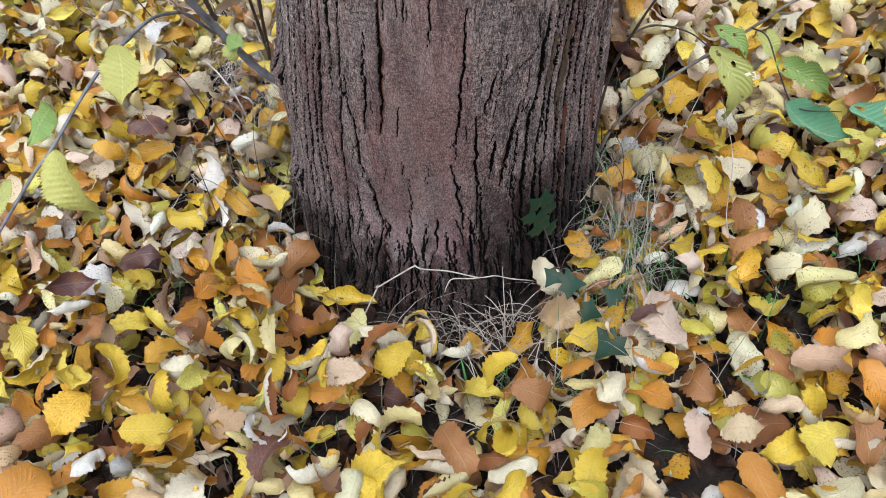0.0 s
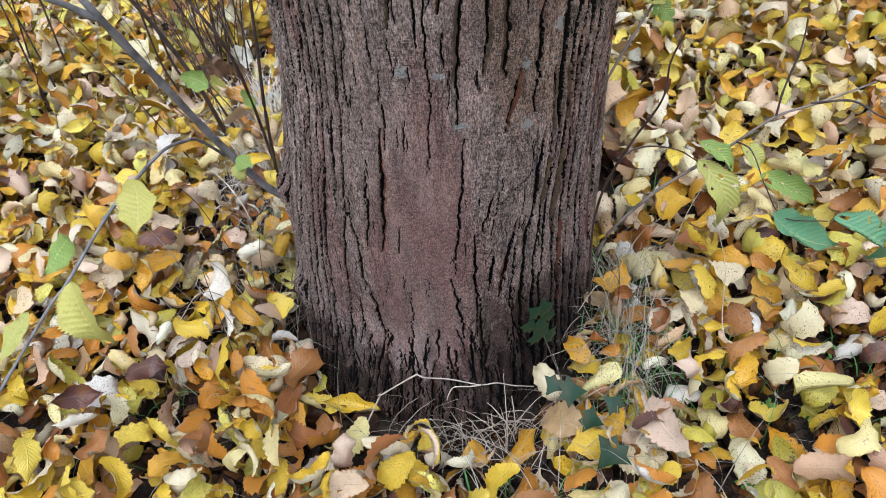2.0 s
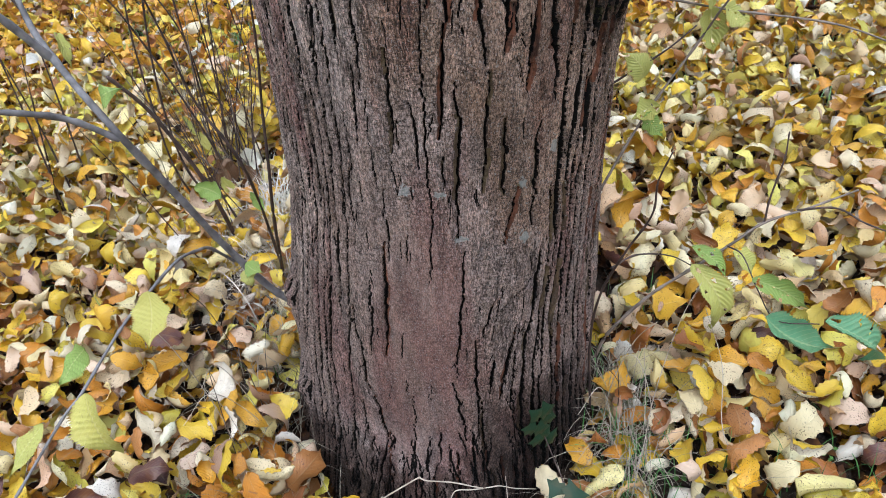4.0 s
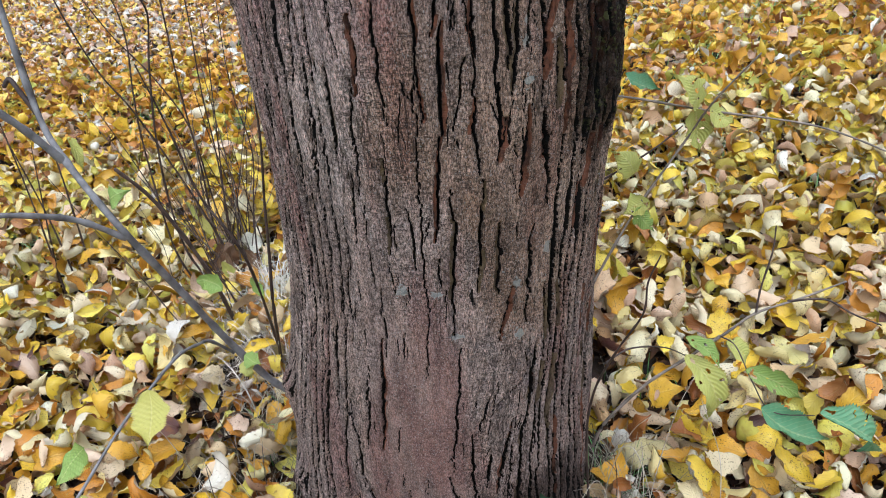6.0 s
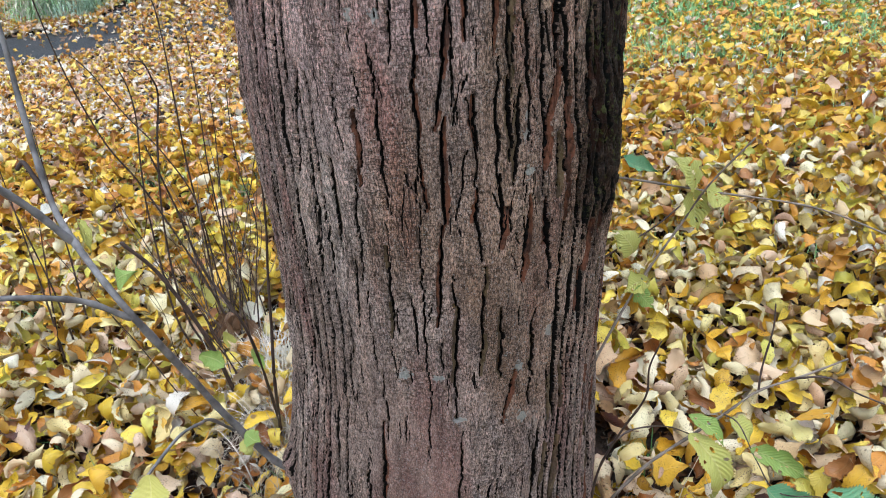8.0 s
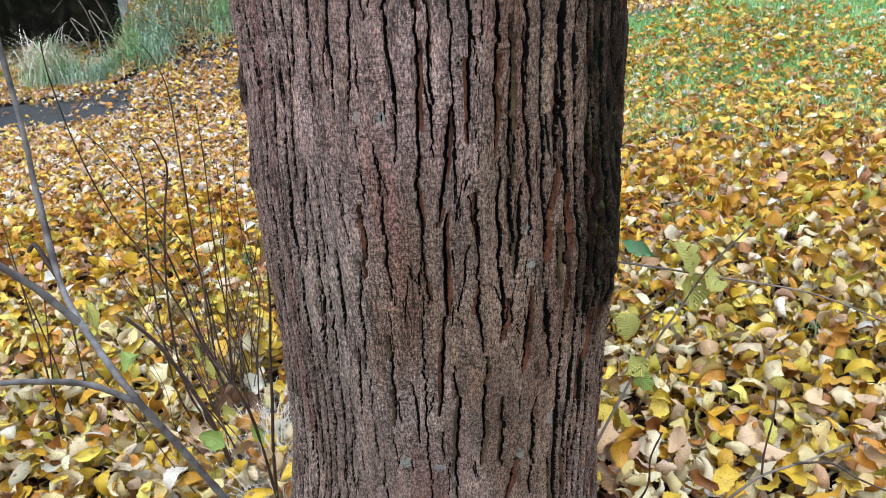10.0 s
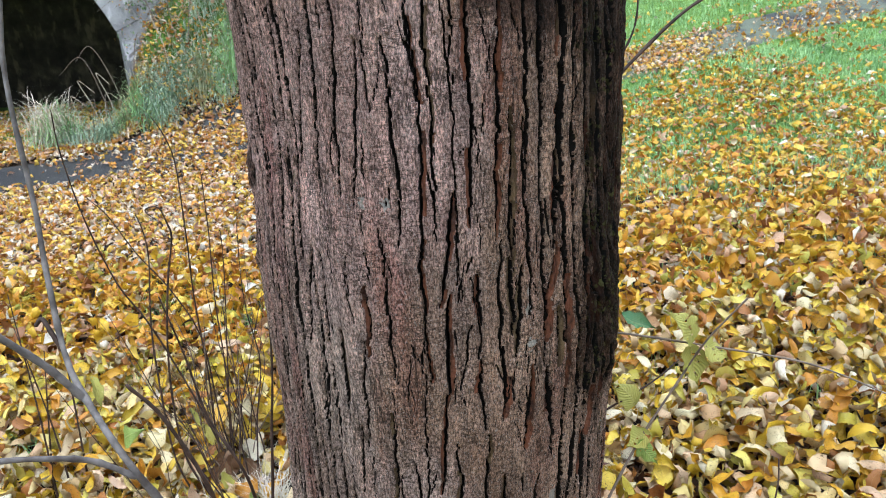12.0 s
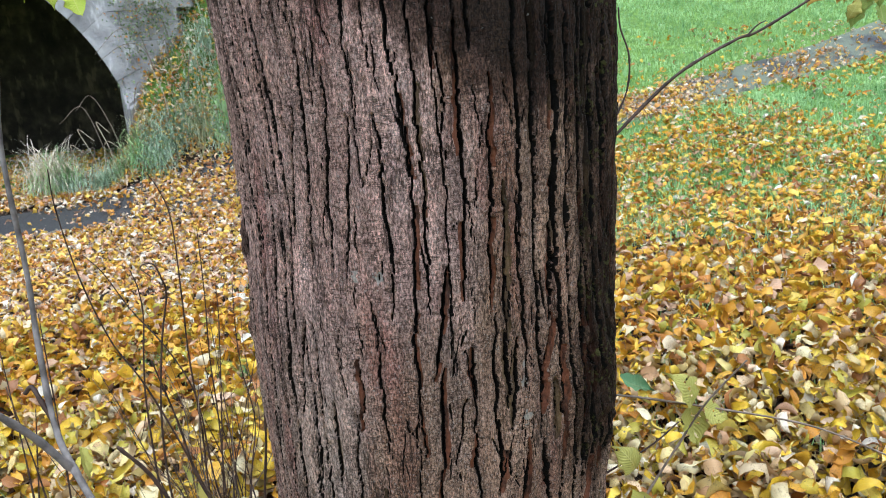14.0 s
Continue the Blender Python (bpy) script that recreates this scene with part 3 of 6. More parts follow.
def build_trunk():
    u = np.linspace(-1, 1, 671)
    fine = np.radians(84) * (0.93 * u + 0.07 * u**3)
    back = np.linspace(fine[-1], 2 * math.pi + fine[0], 42)[1:-1]
    th1 = np.concatenate([fine, back])
    zs = np.concatenate([np.arange(-0.40, -0.12, 0.012), np.arange(-0.12, 1.80, 0.0036), np.linspace(1.81, 2.5, 36)])
    nz, nt, nf = len(zs), len(th1), len(fine)
    th, z = np.meshgrid(th1, zs)
    arc, line = th * 0.3, fine * 0.3
    depth, rust, ochre, slope = (np.zeros((nz, nt)) for _ in range(4))
    taken = []

    def calm_at(c, h):
        return np.exp(-(((c + 0.035) / 0.085) ** 4)) * smoothstep(0.0, 0.16, h) * (1 - smoothstep(0.60, 0.95, h))

    def lean(c, h):
        """How far the grain swings aside: over the right root, round the burl."""
        swing = 0.13 * (h - 0.45) * np.exp(-(((c - 0.15) / 0.07) ** 2) - ((h - 0.5) / 0.28) ** 2)
        return swing + 0.014 * fbm(h * 1.8 + 3, c * 4 + 9, 2) + 0.0045 * fbm(h * 8 + 1, c * 10 + 2, 3)

    def stamp(ca, za, cb, zb, w, d, inner=0, free=False, ridge=0.0):
        rows = np.nonzero((zs >= za) & (zs <= zb))[0]
        if len(rows) < 4:
            return
        zz = zs[rows]
        s = (zz - za) / (zb - za)
        seed = ca * 311.7 + za * 71.3
        same = np.full(len(zz), seed)
        block = np.floor(zz * 85 + 3 * value_noise(zz * 30, same + 5))
        centre = ca + (cb - ca) * s + (lean(ca, zz) if free else 0.0)
        centre = centre + 0.0062 * (1 - 0.45 * ridge) * (value_noise(block * 7.3, same) - 0.5) + 0.0066 * fbm(zz * 18, same + 1, 2) + 0.0018 * fbm(zz * 75, same + 2, 2)
        wide = w * np.sin(math.pi * np.clip(s, 0.001, 0.999)) ** 0.5 * (0.40 + 0.35 * ridge + (0.65 - 0.35 * ridge) * value_noise(block * 3.1, same + 4) + 0.35 * value_noise(zz * 25, same + 6))
        wide = np.maximum(wide, 0.0010)
        cols = np.round(np.interp(centre, line, np.arange(nf))).astype(int)[:, None] + np.arange(-15, 16)[None, :]
        ok = (cols >= 0) & (cols < nf)
        cc = np.clip(cols, 0, nf - 1)
        off = line[cc] - centre[:, None] + 0.0010 * (value_noise(line[cc] * 420, np.repeat(zz[:, None] * 240, 31, 1)) - 0.5)
        full = np.minimum(1, wide / (0.5 * w + 1e-6))[:, None] * ok
        rr = np.repeat(rows[:, None], 31, 1)
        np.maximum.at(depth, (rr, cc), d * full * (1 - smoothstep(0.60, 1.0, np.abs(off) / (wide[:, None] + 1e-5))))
        np.maximum.at(slope, (rr, cc), (0.17 + 0.10 * ridge) * d * full * np.exp(-((off / 0.006) ** 2)))
        if inner:
            way = 1.0 if value_noise(seed * 1.7, 3.3) > 0.5 else -1.0
            reach = (wide * (1.3 + 2.4 * value_noise(zz * 22, same + 8)) + 0.0022)[:, None]
            bare_strip = (1 - smoothstep(0.8, 1.0, off * way / reach)) * (off * way > -0.0012) * full
            np.maximum.at(ochre if inner == 2 else rust, (rr, cc), bare_strip * (value_noise(zz * 14, same + 11) > 0.34)[:, None])

    for ca, za, cb, zb, w, inner in FISSURES_LOW + FISSURES_MIDDLE + FISSURES_HIGH:
        stamp(ca, za, cb, zb, w * 0.98 / 1000, 0.010 + 0.0015 * w, inner, ridge=0.55)
        taken.append((ca, za, cb, zb))
    taken = np.array(taken)

    def crowded(c, h0, h1, gap):
        for h in (h0 + 0.2 * (h1 - h0), (h0 + h1) / 2, h1 - 0.2 * (h1 - h0)):
            s = (h - taken[:, 1]) / (taken[:, 3] - taken[:, 1])
            near = np.abs(taken[:, 0] + s * (taken[:, 2] - taken[:, 0]) - c) < gap
            if np.any(near & (s > -0.1) & (s < 1.1)):
                return True
        return False

    c = -0.45
    while c < 0.45:
        outer = float(smoothstep(0.10, 0.20, abs(c + 0.025)))
        h = -0.42 + 0.25 * rng.random()
        while h < 1.9:
            long = rng.uniform(0.07, 0.24) if rng.random() < 0.6 - 0.35 * outer else rng.uniform(0.24, 0.55)
            mid = h + long / 2
            at = c + rng.normal(0, 0.0025)
            if not crowded(at, h, h + long, 0.012 - 0.005 * outer) and rng.random() > 0.93 * float(calm_at(c, mid)):
                w = rng.uniform(0.0013, 0.0026) + 0.0005 * outer + (0.0005 if c > 0.06 and mid > 0.7 else 0.0) + 0.0010 * float(smoothstep(0.13, 0.26, abs(c)))
                kind = 0 if rng.random() > (0.68 if c > -0.03 else 0.22 * (c > -0.12)) else (1 if rng.random() < 0.6 else 2)
                stamp(at, h, at, h + long, w, rng.uniform(0.009, 0.014) + 0.005 * outer, kind, True, max(outer, 0.45))
            h += long * rng.uniform(0.62, 1.0)
        c += rng.uniform(0.021, 0.031) * (1 - 0.22 * outer)
    for _ in range(560):
        c, h = rng.uniform(-0.45, 0.45), rng.uniform(-0.12, 1.85)
        long = rng.uniform(0.015, 0.075)
        if rng.random() > 0.85 * float(calm_at(c, h)) and not crowded(c, h, h + long, 0.005):
            stamp(c, h, c + rng.normal(0, 0.006), h + long, rng.uniform(0.0009, 0.0018), rng.uniform(0.003, 0.007), 0, True)
    for _ in range(220):
        c, h = rng.uniform(-0.40, 0.40), rng.uniform(-0.12, 0.14)
        stamp(c, h, c + rng.normal(0, 0.008), h + rng.uniform(0.03, 0.10), rng.uniform(0.0012, 0.0028), rng.uniform(0.005, 0.012), 0, True)

    r0, ax, ay = trunk_axis(z)
    calm = calm_at(arc, z)
    lumps = 0.009 * fbm(arc * 7, z * 2.2 + 4, 3) + 0.0045 * fbm(arc * 24, z * 6, 3) * (1 - 0.6 * calm)
    rough = 0.0012 * fbm(arc * 120, z * (16 + 30 * calm), 4) * (1 - 0.5 * calm) * (1 + 4.5 * smoothstep(0.55, 0.8, th) * smoothstep(0.85, 1.1, z)) + 0.0011 * fbm(arc * 330, z * 210, 2) * (1 - 0.55 * calm)
    burl = bump_at(th, z, 0.315, 1.17, 0.055, 0.12)
    knob = bump_at(th, z, -0.215, 1.40, 0.028, 0.035) + 0.8 * bump_at(th, z, -0.225, 1.27, 0.022, 0.05)
    low_knob = bump_at(th, z, -0.325, 0.13, 0.03, 0.05) + bump_at(th, z, -0.300, 0.42, 0.03, 0.06)
    gnarl = burl * (0.012 + 0.020 * fbm(arc * 45, z * 30, 4)) + knob * (0.006 + 0.012 * fbm(arc * 60, z * 40, 3)) + low_knob * (0.024 + 0.016 * fbm(arc * 60, z * 40, 3))
    root = 0.03 * smoothstep(0.25, -0.2, z) * np.sin(th * 5 + 0.6) * np.cos(th * 2)
    r = r0 + (lumps + rough + gnarl + root - np.maximum(depth, slope) - 0.0040 * np.maximum(rust, ochre))
    verts = np.stack([ax + r * np.sin(th), ay - r * np.cos(th), z], -1).reshape(-1, 3)
    ragged = 0.22 * fbm(arc * 9 + 3, z * 4, 4) + 0.10 * fbm(arc * 40, z * 12, 3)
    thr = th + ragged
    # dark weathering: below the fork, round the burl and its scar, along the shaded flank; at the foot, damp with
    # painted ground shade
    weather_shade = 2.2 * bump_at(th, z, 0.21, 1.71, 0.11, 0.085) + 1.7 * bump_at(th, z, 0.14, 1.78, 0.19, 0.07) + 1.15 * burl + 0.5 * bump_at(th, z, -0.16, 1.80, 0.05, 0.07)
    weather_shade = weather_shade + 0.85 * smoothstep(0.60, 0.90, thr) * smoothstep(0.90, 1.30, z) + 0.10 * smoothstep(0.3, 0.8, thr) + 0.34 * bump_at(th, z, 0.215, 1.06, 0.09, 0.10)
    weather_shade = weather_shade + 0.16 * smoothstep(0.05, 0.5, thr) * smoothstep(1.15, 1.45, z) + 0.12 * bump_at(th, z, 0.17, 0.82, 0.08, 0.14)
    weather_shade = weather_shade + 0.40 * smoothstep(-0.70, -1.0, thr) * smoothstep(1.25, 1.6, z)
    weather_shade = weather_shade + 0.55 * bump_at(th, z, -0.06, 1.03, 0.025, 0.03) + 0.9 * knob
    # foot terms: damp, plus occlusion near the ground put into the colour
    weather_shade = weather_shade + 0.75 * smoothstep(0.16, -0.06, z) + 0.20 * smoothstep(0.6, 0.1, z) + 0.8 * bump_at(th, z, 0.26, 0.03, 0.10, 0.16) + 0.55 * bump_at(th, z, 0.18, 0.14, 0.12, 0.20) + 0.55 * bump_at(th, z, -0.24, 0.03, 0.10, 0.13)
    lichen = 0.85 * (bump_at(th, z, 0.190, 1.217, 0.008, 0.010) + bump_at(th, z, 0.192, 1.245, 0.006, 0.008) + bump_at(th, z, 0.193, 1.166, 0.009, 0.010)
                     + bump_at(th, z, -0.007, 0.839, 0.012, 0.013) + bump_at(th, z, 0.045, 0.831, 0.012, 0.008)
                     + bump_at(th, z, 0.075, 0.738, 0.012, 0.008) + bump_at(th, z, 0.173, 0.828, 0.009, 0.009)
                     + bump_at(th, z, 0.226, 0.875, 0.008, 0.012) + bump_at(th, z, 0.178, 0.718, 0.009, 0.012)
                     + bump_at(th, z, -0.027, 1.391, 0.008, 0.010) + bump_at(th, z, 0.005, 1.390, 0.008, 0.010))
    lichen = lichen + 0.16 * smoothstep(0.15, 0.4, th) * smoothstep(0.5, 0.7, z) * (1 - smoothstep(0.9, 1.1, z))
    moss = smoothstep(0.65, 0.95, th) * smoothstep(0.85, 1.2, z)
    warm = np.maximum(smoothstep(-0.05, 0.35, thr) * smoothstep(0.50, 0.90, z), 0.8 * smoothstep(-0.55, -0.2, thr) * smoothstep(0.90, 1.05, z) * smoothstep(1.45, 1.2, z))
    return mesh_from("trunk", verts, grid_faces(nz, nt, True), MAT_BARK,
                     attrs={"fissure": np.clip(depth / 0.006, 0, 1), "rust": rust, "ochre": ochre, "stain_shade": np.clip(weather_shade, 0, 1.7), "lichen": lichen, "moss": moss, "smooth": calm, "warm": warm, "pale": smoothstep(1.10, 1.40, z) * smoothstep(0.30, -0.10, thr)})


tree = thing("elm_tree", "mature elm with furrowed reddish-brown bark, rooted in leaf-covered ground", "tree", at=(0.0, 1.44, -0.1))
part("trunk", build_trunk(), tree, "furrowed reddish-brown bark with shade-darkened fissures and pale lichen")


def limb(points, r0, r1):
    return tube("limb", points, r0, r1, MAT_BARK, 14, 10)


part("limb", limb([(0.03, 1.30, 2.2), (-0.30, 1.25, 3.0), (-0.75, 1.0, 4.2), (-1.0, 0.8, 5.6), (-1.1, 0.9, 7.2)], 0.21, 0.05), tree)
part("limb", limb([(0.10, 1.34, 2.2), (0.35, 1.55, 3.0), (0.85, 1.9, 4.1), (1.2, 2.0, 5.6), (1.3, 2.2, 7.0)], 0.20, 0.05), tree)
part("limb", limb([(0.05, 1.42, 2.25), (0.0, 1.9, 3.2), (-0.2, 2.6, 4.4), (-0.1, 3.0, 6.4)], 0.17, 0.04), tree)

# ---- leaves ----


def leaf_shape(r, nu, nv, lively=1.0, bite=0.085):
    """One elm leaf of length 1: broad blade with a short tip and a toothed margin, then folded, curled, bent and twisted."""
    s, v = np.meshgrid(np.linspace(0, 1, nu + 1), np.linspace(-1, 1, nv + 1), indexing="ij")
    w = r.uniform(0.185, 0.260) * np.sin(math.pi * np.clip(s, 0, 1) ** r.uniform(0.84, 0.98)) ** 0.68 * (1 - 0.68 * smoothstep(0.66, 1.0, s))
    teeth = np.where(np.arange(nu + 1) % 2 == 0, 1.0, -1.0)[:, None] * (bite if nu >= 8 else 0.0)
    w = w * (1 + teeth * (np.abs(v) > 0.99))
    x, y = s - 0.5 + 0.05 * np.abs(v) * (1 - s), v * w + 0.04 * np.sin(math.pi * s) * r.normal(0, 1)
    z = 0.7 * abs(r.normal(0, 0.30)) * np.abs(v) * w * lively
    z = z + 0.040 * lively * v**2 * np.sin(2 * math.pi * (r.uniform(0.8, 2.0) * s + r.random()))
    z = z + 0.016 * lively * np.abs(v) * np.sin(2 * math.pi * (r.uniform(2.6, 4.2) * s + r.random() + 0.3 * v))
    kc = r.choice([-1.0, 1.0], p=[0.35, 0.65]) * r.uniform(1.5, 7.0) * lively
    profile = 0.35 + 1.3 * s if r.random() < 0.5 else 1.5 - 1.0 * s
    a = kc * y * profile
    y, z = np.sin(a) / (kc * profile) - z * np.sin(a), (1 - np.cos(a)) / (kc * profile) + z * np.cos(a)
    kb = r.choice([-1.0, 1.0]) * r.uniform(0.4, 3.2) * lively
    hook = r.uniform(0.0, 1.3) * lively * np.sign(kb)
    a = kb * x + hook * smoothstep(0.55, 1.0, s)
    step = np.diff(x, axis=0, prepend=x[:1])
    run, lift = np.cumsum(step * np.cos(a), 0), np.cumsum(step * np.sin(a), 0)
    x, z = run - run.mean() - z * np.sin(a), lift + z * np.cos(a)
    t = r.normal(0, 0.45) * lively * (s - 0.5)
    y, z = y * np.cos(t) - z * np.sin(t), y * np.sin(t) + z * np.cos(t)
    verts = np.stack([x, y, z - z.mean()], -1).reshape(-1, 3)
    uv = np.stack([s, v * 0.5 + 0.5], -1).reshape(-1, 2)
    return verts, uv


def two_sided(shape, nu, nv):
    """The leaf with a back of its own, a hair below its face and meeting it along the margin."""
    verts, uv = shape
    g = verts.reshape(nu + 1, nv + 1, 3)
    out = np.cross(np.gradient(g, axis=0), np.gradient(g, axis=1))
    out /= np.linalg.norm(out, axis=-1, keepdims=True) + 1e-9
    s, v = np.meshgrid(np.linspace(0, 1, nu + 1), np.linspace(-1, 1, nv + 1), indexing="ij")
    thick = 0.007 * (1 - v**4) * np.clip(8 * s * (1 - s), 0, 1)
    return np.vstack([verts, (g - out * thick[..., None]).reshape(-1, 3)]), np.vstack([uv, uv])


def leaf_faces(nu, nv, backed):
    face = grid_faces(nu + 1, nv + 1)
    if not backed:
        return face
    n, j = (nu + 1) * (nv + 1), np.arange(nv)
    seam = np.stack([j, j + n, j + n + 1, j + 1], 1)
    return np.vstack([face, face[:, [0, 3, 2, 1]] + n, seam])


def turns(yaw, pitch, roll):
    """Rotation matrices from arrays of angles."""
    cy, sy, cp, sp, cr, sr = np.cos(yaw), np.sin(yaw), np.cos(pitch), np.sin(pitch), np.cos(roll), np.sin(roll)
    o, i = np.zeros_like(yaw), np.ones_like(yaw)
    rz = np.stack([cy, -sy, o, sy, cy, o, o, o, i], -1).reshape(-1, 3, 3)
    ry = np.stack([cp, o, sp, o, i, o, -sp, o, cp], -1).reshape(-1, 3, 3)
    rx = np.stack([i, o, o, o, cr, -sr, o, sr, cr], -1).reshape(-1, 3, 3)
    return rz @ ry @ rx


def tipped(slope_x, slope_y, yaw, pitch, roll):
    """Rotations that lay a leaf on a slope after turning it."""
    up = np.stack([-slope_x, -slope_y, np.ones_like(slope_x)], -1)
    up /= np.linalg.norm(up, axis=1)[:, None]
    ax = np.stack([np.cos(yaw), np.sin(yaw), np.zeros_like(yaw)], -1)
    ax = ax - up * (ax * up).sum(1)[:, None]
    ax /= np.linalg.norm(ax, axis=1)[:, None]
    lay = np.stack([ax, np.cross(up, ax), up], -1)
    return lay @ turns(np.zeros_like(yaw), pitch, roll)


def drifted(x, y):
    """Where the leaves lie mostly on their faces: a drift behind the trunk."""
    return smoothstep(1.3, 1.6, y) * smoothstep(3.4, 2.4, y) * smoothstep(1.7, 0.8, np.abs(x)) * (0.35 + 0.65 * smoothstep(-0.2, 0.3, x))


def settle(spots, size, seed, tilt, cell=0.012):
    """Drop leaves one by one on the pile: each lies on what is under it. Gives places, rotations and lengths."""
    r = np.random.default_rng(seed)
    n = len(spots)
    x0, y0 = spots[:, 0].min() - 0.2, spots[:, 1].min() - 0.2
    nx, ny = int((np.ptp(spots[:, 0]) + 0.4) / cell), int((np.ptp(spots[:, 1]) + 0.4) / cell)
    gx, gy = np.meshgrid(x0 + np.arange(nx) * cell, y0 + np.arange(ny) * cell, indexing="ij")
    pile = ground_height(gx, gy) - 0.008
    yaw = r.uniform(0, 2 * math.pi, n)
    length = np.clip(r.normal(size, size * 0.18, n), size * 0.55, size * 1.25)
    z, sx, sy = np.zeros(n), np.zeros(n), np.zeros(n)
    for i in range(n):
        h = max(2, int(0.36 * length[i] / cell))
        a, b = int((spots[i, 0] - x0) / cell), int((spots[i, 1] - y0) / cell)
        patch = pile[a - h : a + h + 1, b - h : b + h + 1]
        sx[i] = (patch[h:].mean() - patch[: h + 1].mean()) / (h * cell)
        sy[i] = (patch[:, h:].mean() - patch[:, : h + 1].mean()) / (h * cell)
        mean = patch.mean()
        z[i] = 0.5 * mean + 0.5 * patch.max() + 0.009
        u = (np.arange(-h, h + 1) * cell)[:, None]
        v = (np.arange(-h, h + 1) * cell)[None, :]
        rise = z[i] + 0.004 + np.clip(sx[i], -1, 1) * u + np.clip(sy[i], -1, 1) * v
        c, d = math.cos(yaw[i]), math.sin(yaw[i])
        inside = ((u * c + v * d) / (0.46 * length[i])) ** 2 + ((v * c - u * d) / (0.26 * length[i])) ** 2 < 1
        np.copyto(patch, np.maximum(patch, rise), where=inside)
    rot = tipped(np.clip(sx, -1.1, 1.1), np.clip(sy, -1.1, 1.1), yaw, r.normal(0, tilt, n), r.normal(0, tilt, n) + math.pi * (r.random(n) < 0.29 + 0.26 * drifted(spots[:, 0], spots[:, 1])))
    return np.stack([spots[:, 0], spots[:, 1], z], -1), rot, length


def spread(name, spots, shapes, nu, nv, material, size, tilt, seed, laid=None, backed=False):
    """Many leaves joined in one mesh."""
    r = np.random.default_rng(seed)
    n = len(spots)
    kinds = r.integers(0, len(shapes), n)
    verts = np.stack([a for a, _ in shapes])[kinds]
    uvs = np.stack([b for _, b in shapes])[kinds]
    if laid is None:
        rot = turns(r.uniform(0, 2 * math.pi, n), r.normal(0, tilt, n), r.normal(0, tilt, n) + math.pi * (r.random(n) < 0.5))
        length = np.clip(r.normal(size, size * 0.22, n), size * 0.5, size * 1.5)
    else:
        spots, rot, length = laid
    count = verts.shape[1]
    verts = np.einsum("nij,nkj->nki", rot, verts) * length[:, None, None] + spots[:, None, :]
    faces = leaf_faces(nu, nv, backed)
    faces = (faces[None] + (np.arange(n) * count)[:, None, None]).reshape(-1, 4)
    under = {"under": np.tile(np.arange(count) >= count // 2, n)} if backed else None
    return mesh_from(name, verts.reshape(-1, 3), faces, material, uv=uvs.reshape(-1, 2), attrs=under)


def in_trunk(x, y, margin=0.0):
    return np.hypot(x - 0.0, y - 1.42) < 0.40 + margin


def litter_spots(seed, density, x0, x1, y0, y1, keep):
    """Random places for fallen leaves, piled a few deep."""
    r = np.random.default_rng(seed)
    n = int(density * (x1 - x0) * (y1 - y0))
    x, y = r.uniform(x0, x1, n), r.uniform(y0, y1, n)
    ok = keep(x, y, r.random(n)) & ~in_trunk(x, y)
    x, y = x[ok], y[ok]
    z = ground_height(x, y) + r.uniform(-0.006, 0.055, len(x))
    return np.stack([x, y, z], -1)


def wedge(x, y, grow=0.5):
    return (np.abs(x - 0.1) < 0.62 * np.maximum(y, 0) + grow) & (y > 0.2)


def bare(x, y):
    """Thin places in the litter: beside the roots, grassy spots, the path, the lawn."""
    gap = smoothstep(0.30, 0.48, fbm(x * 3.1 + 5, y * 3.1 + 2, 3))
    lawn = turf_cover(x, y) * (path_distance(x, y) > 0.62) * smoothstep(-2.5, -1.0, x) * (0.66 + 0.30 * smoothstep(8.5, 10.5, y) - 0.3 * smoothstep(0.0, 0.4, fbm(x * 0.7 + 31, y * 0.7)))
    far = smoothstep(11.4, 12.4, y - 0.3 * np.maximum(x, 0) - 0.35 * smoothstep(-1.5, -2.5, x))
    way = path_distance(x, y)
    clear = 0.96 * (way < 0.6) * np.clip((x < -4.5) + smoothstep(3.0, 4.6, x), 0, 1) * (0.80 + 0.20 * smoothstep(-0.1, 0.25, fbm(x * 1.2, y * 1.2 + 8)))
    foot = ((x - 0.03) / 0.27) ** 2 + ((y - 1.0) / 0.065) ** 2 < 1
    tangle = 0.85 * np.maximum(np.exp(-((x + 0.50) ** 2 + (y - 1.66) ** 2) / 0.02), np.exp(-((x - 0.43) ** 2) / 0.005 - (y - 1.19) ** 2 / 0.03))
    patchy = 0.85 * np.exp(-(((x - 0.24) / 0.15) ** 2) - ((y - 0.83) / 0.10) ** 2)
    return np.clip(np.maximum.reduce([0.25 * gap, patchy, 1.0 * foot, tangle, lawn, 0.93 * far - 0.18 * far * smoothstep(-1.5, -2.5, x), clear]), 0, 1)


shape_rng = np.random.default_rng(21)
SHAPES_NEAR = [two_sided(leaf_shape(shape_rng, 14, 4), 14, 4) for _ in range(70)]
SHAPES_MID = [two_sided(leaf_shape(shape_rng, 6, 2, 1.35), 6, 2) for _ in range(50)]
SHAPES_SIDE = [leaf_shape(shape_rng, 3, 1, 1.0) for _ in range(20)]
SHAPES_FAR = [leaf_shape(shape_rng, 3, 2, 1.25) for _ in range(30)]


def front_patch(x, y):
    return (y > 0.45) & (y < 0.98) & (np.abs(x) < 0.75)


def take(arrays, which):
    return [a[which] for a in arrays]


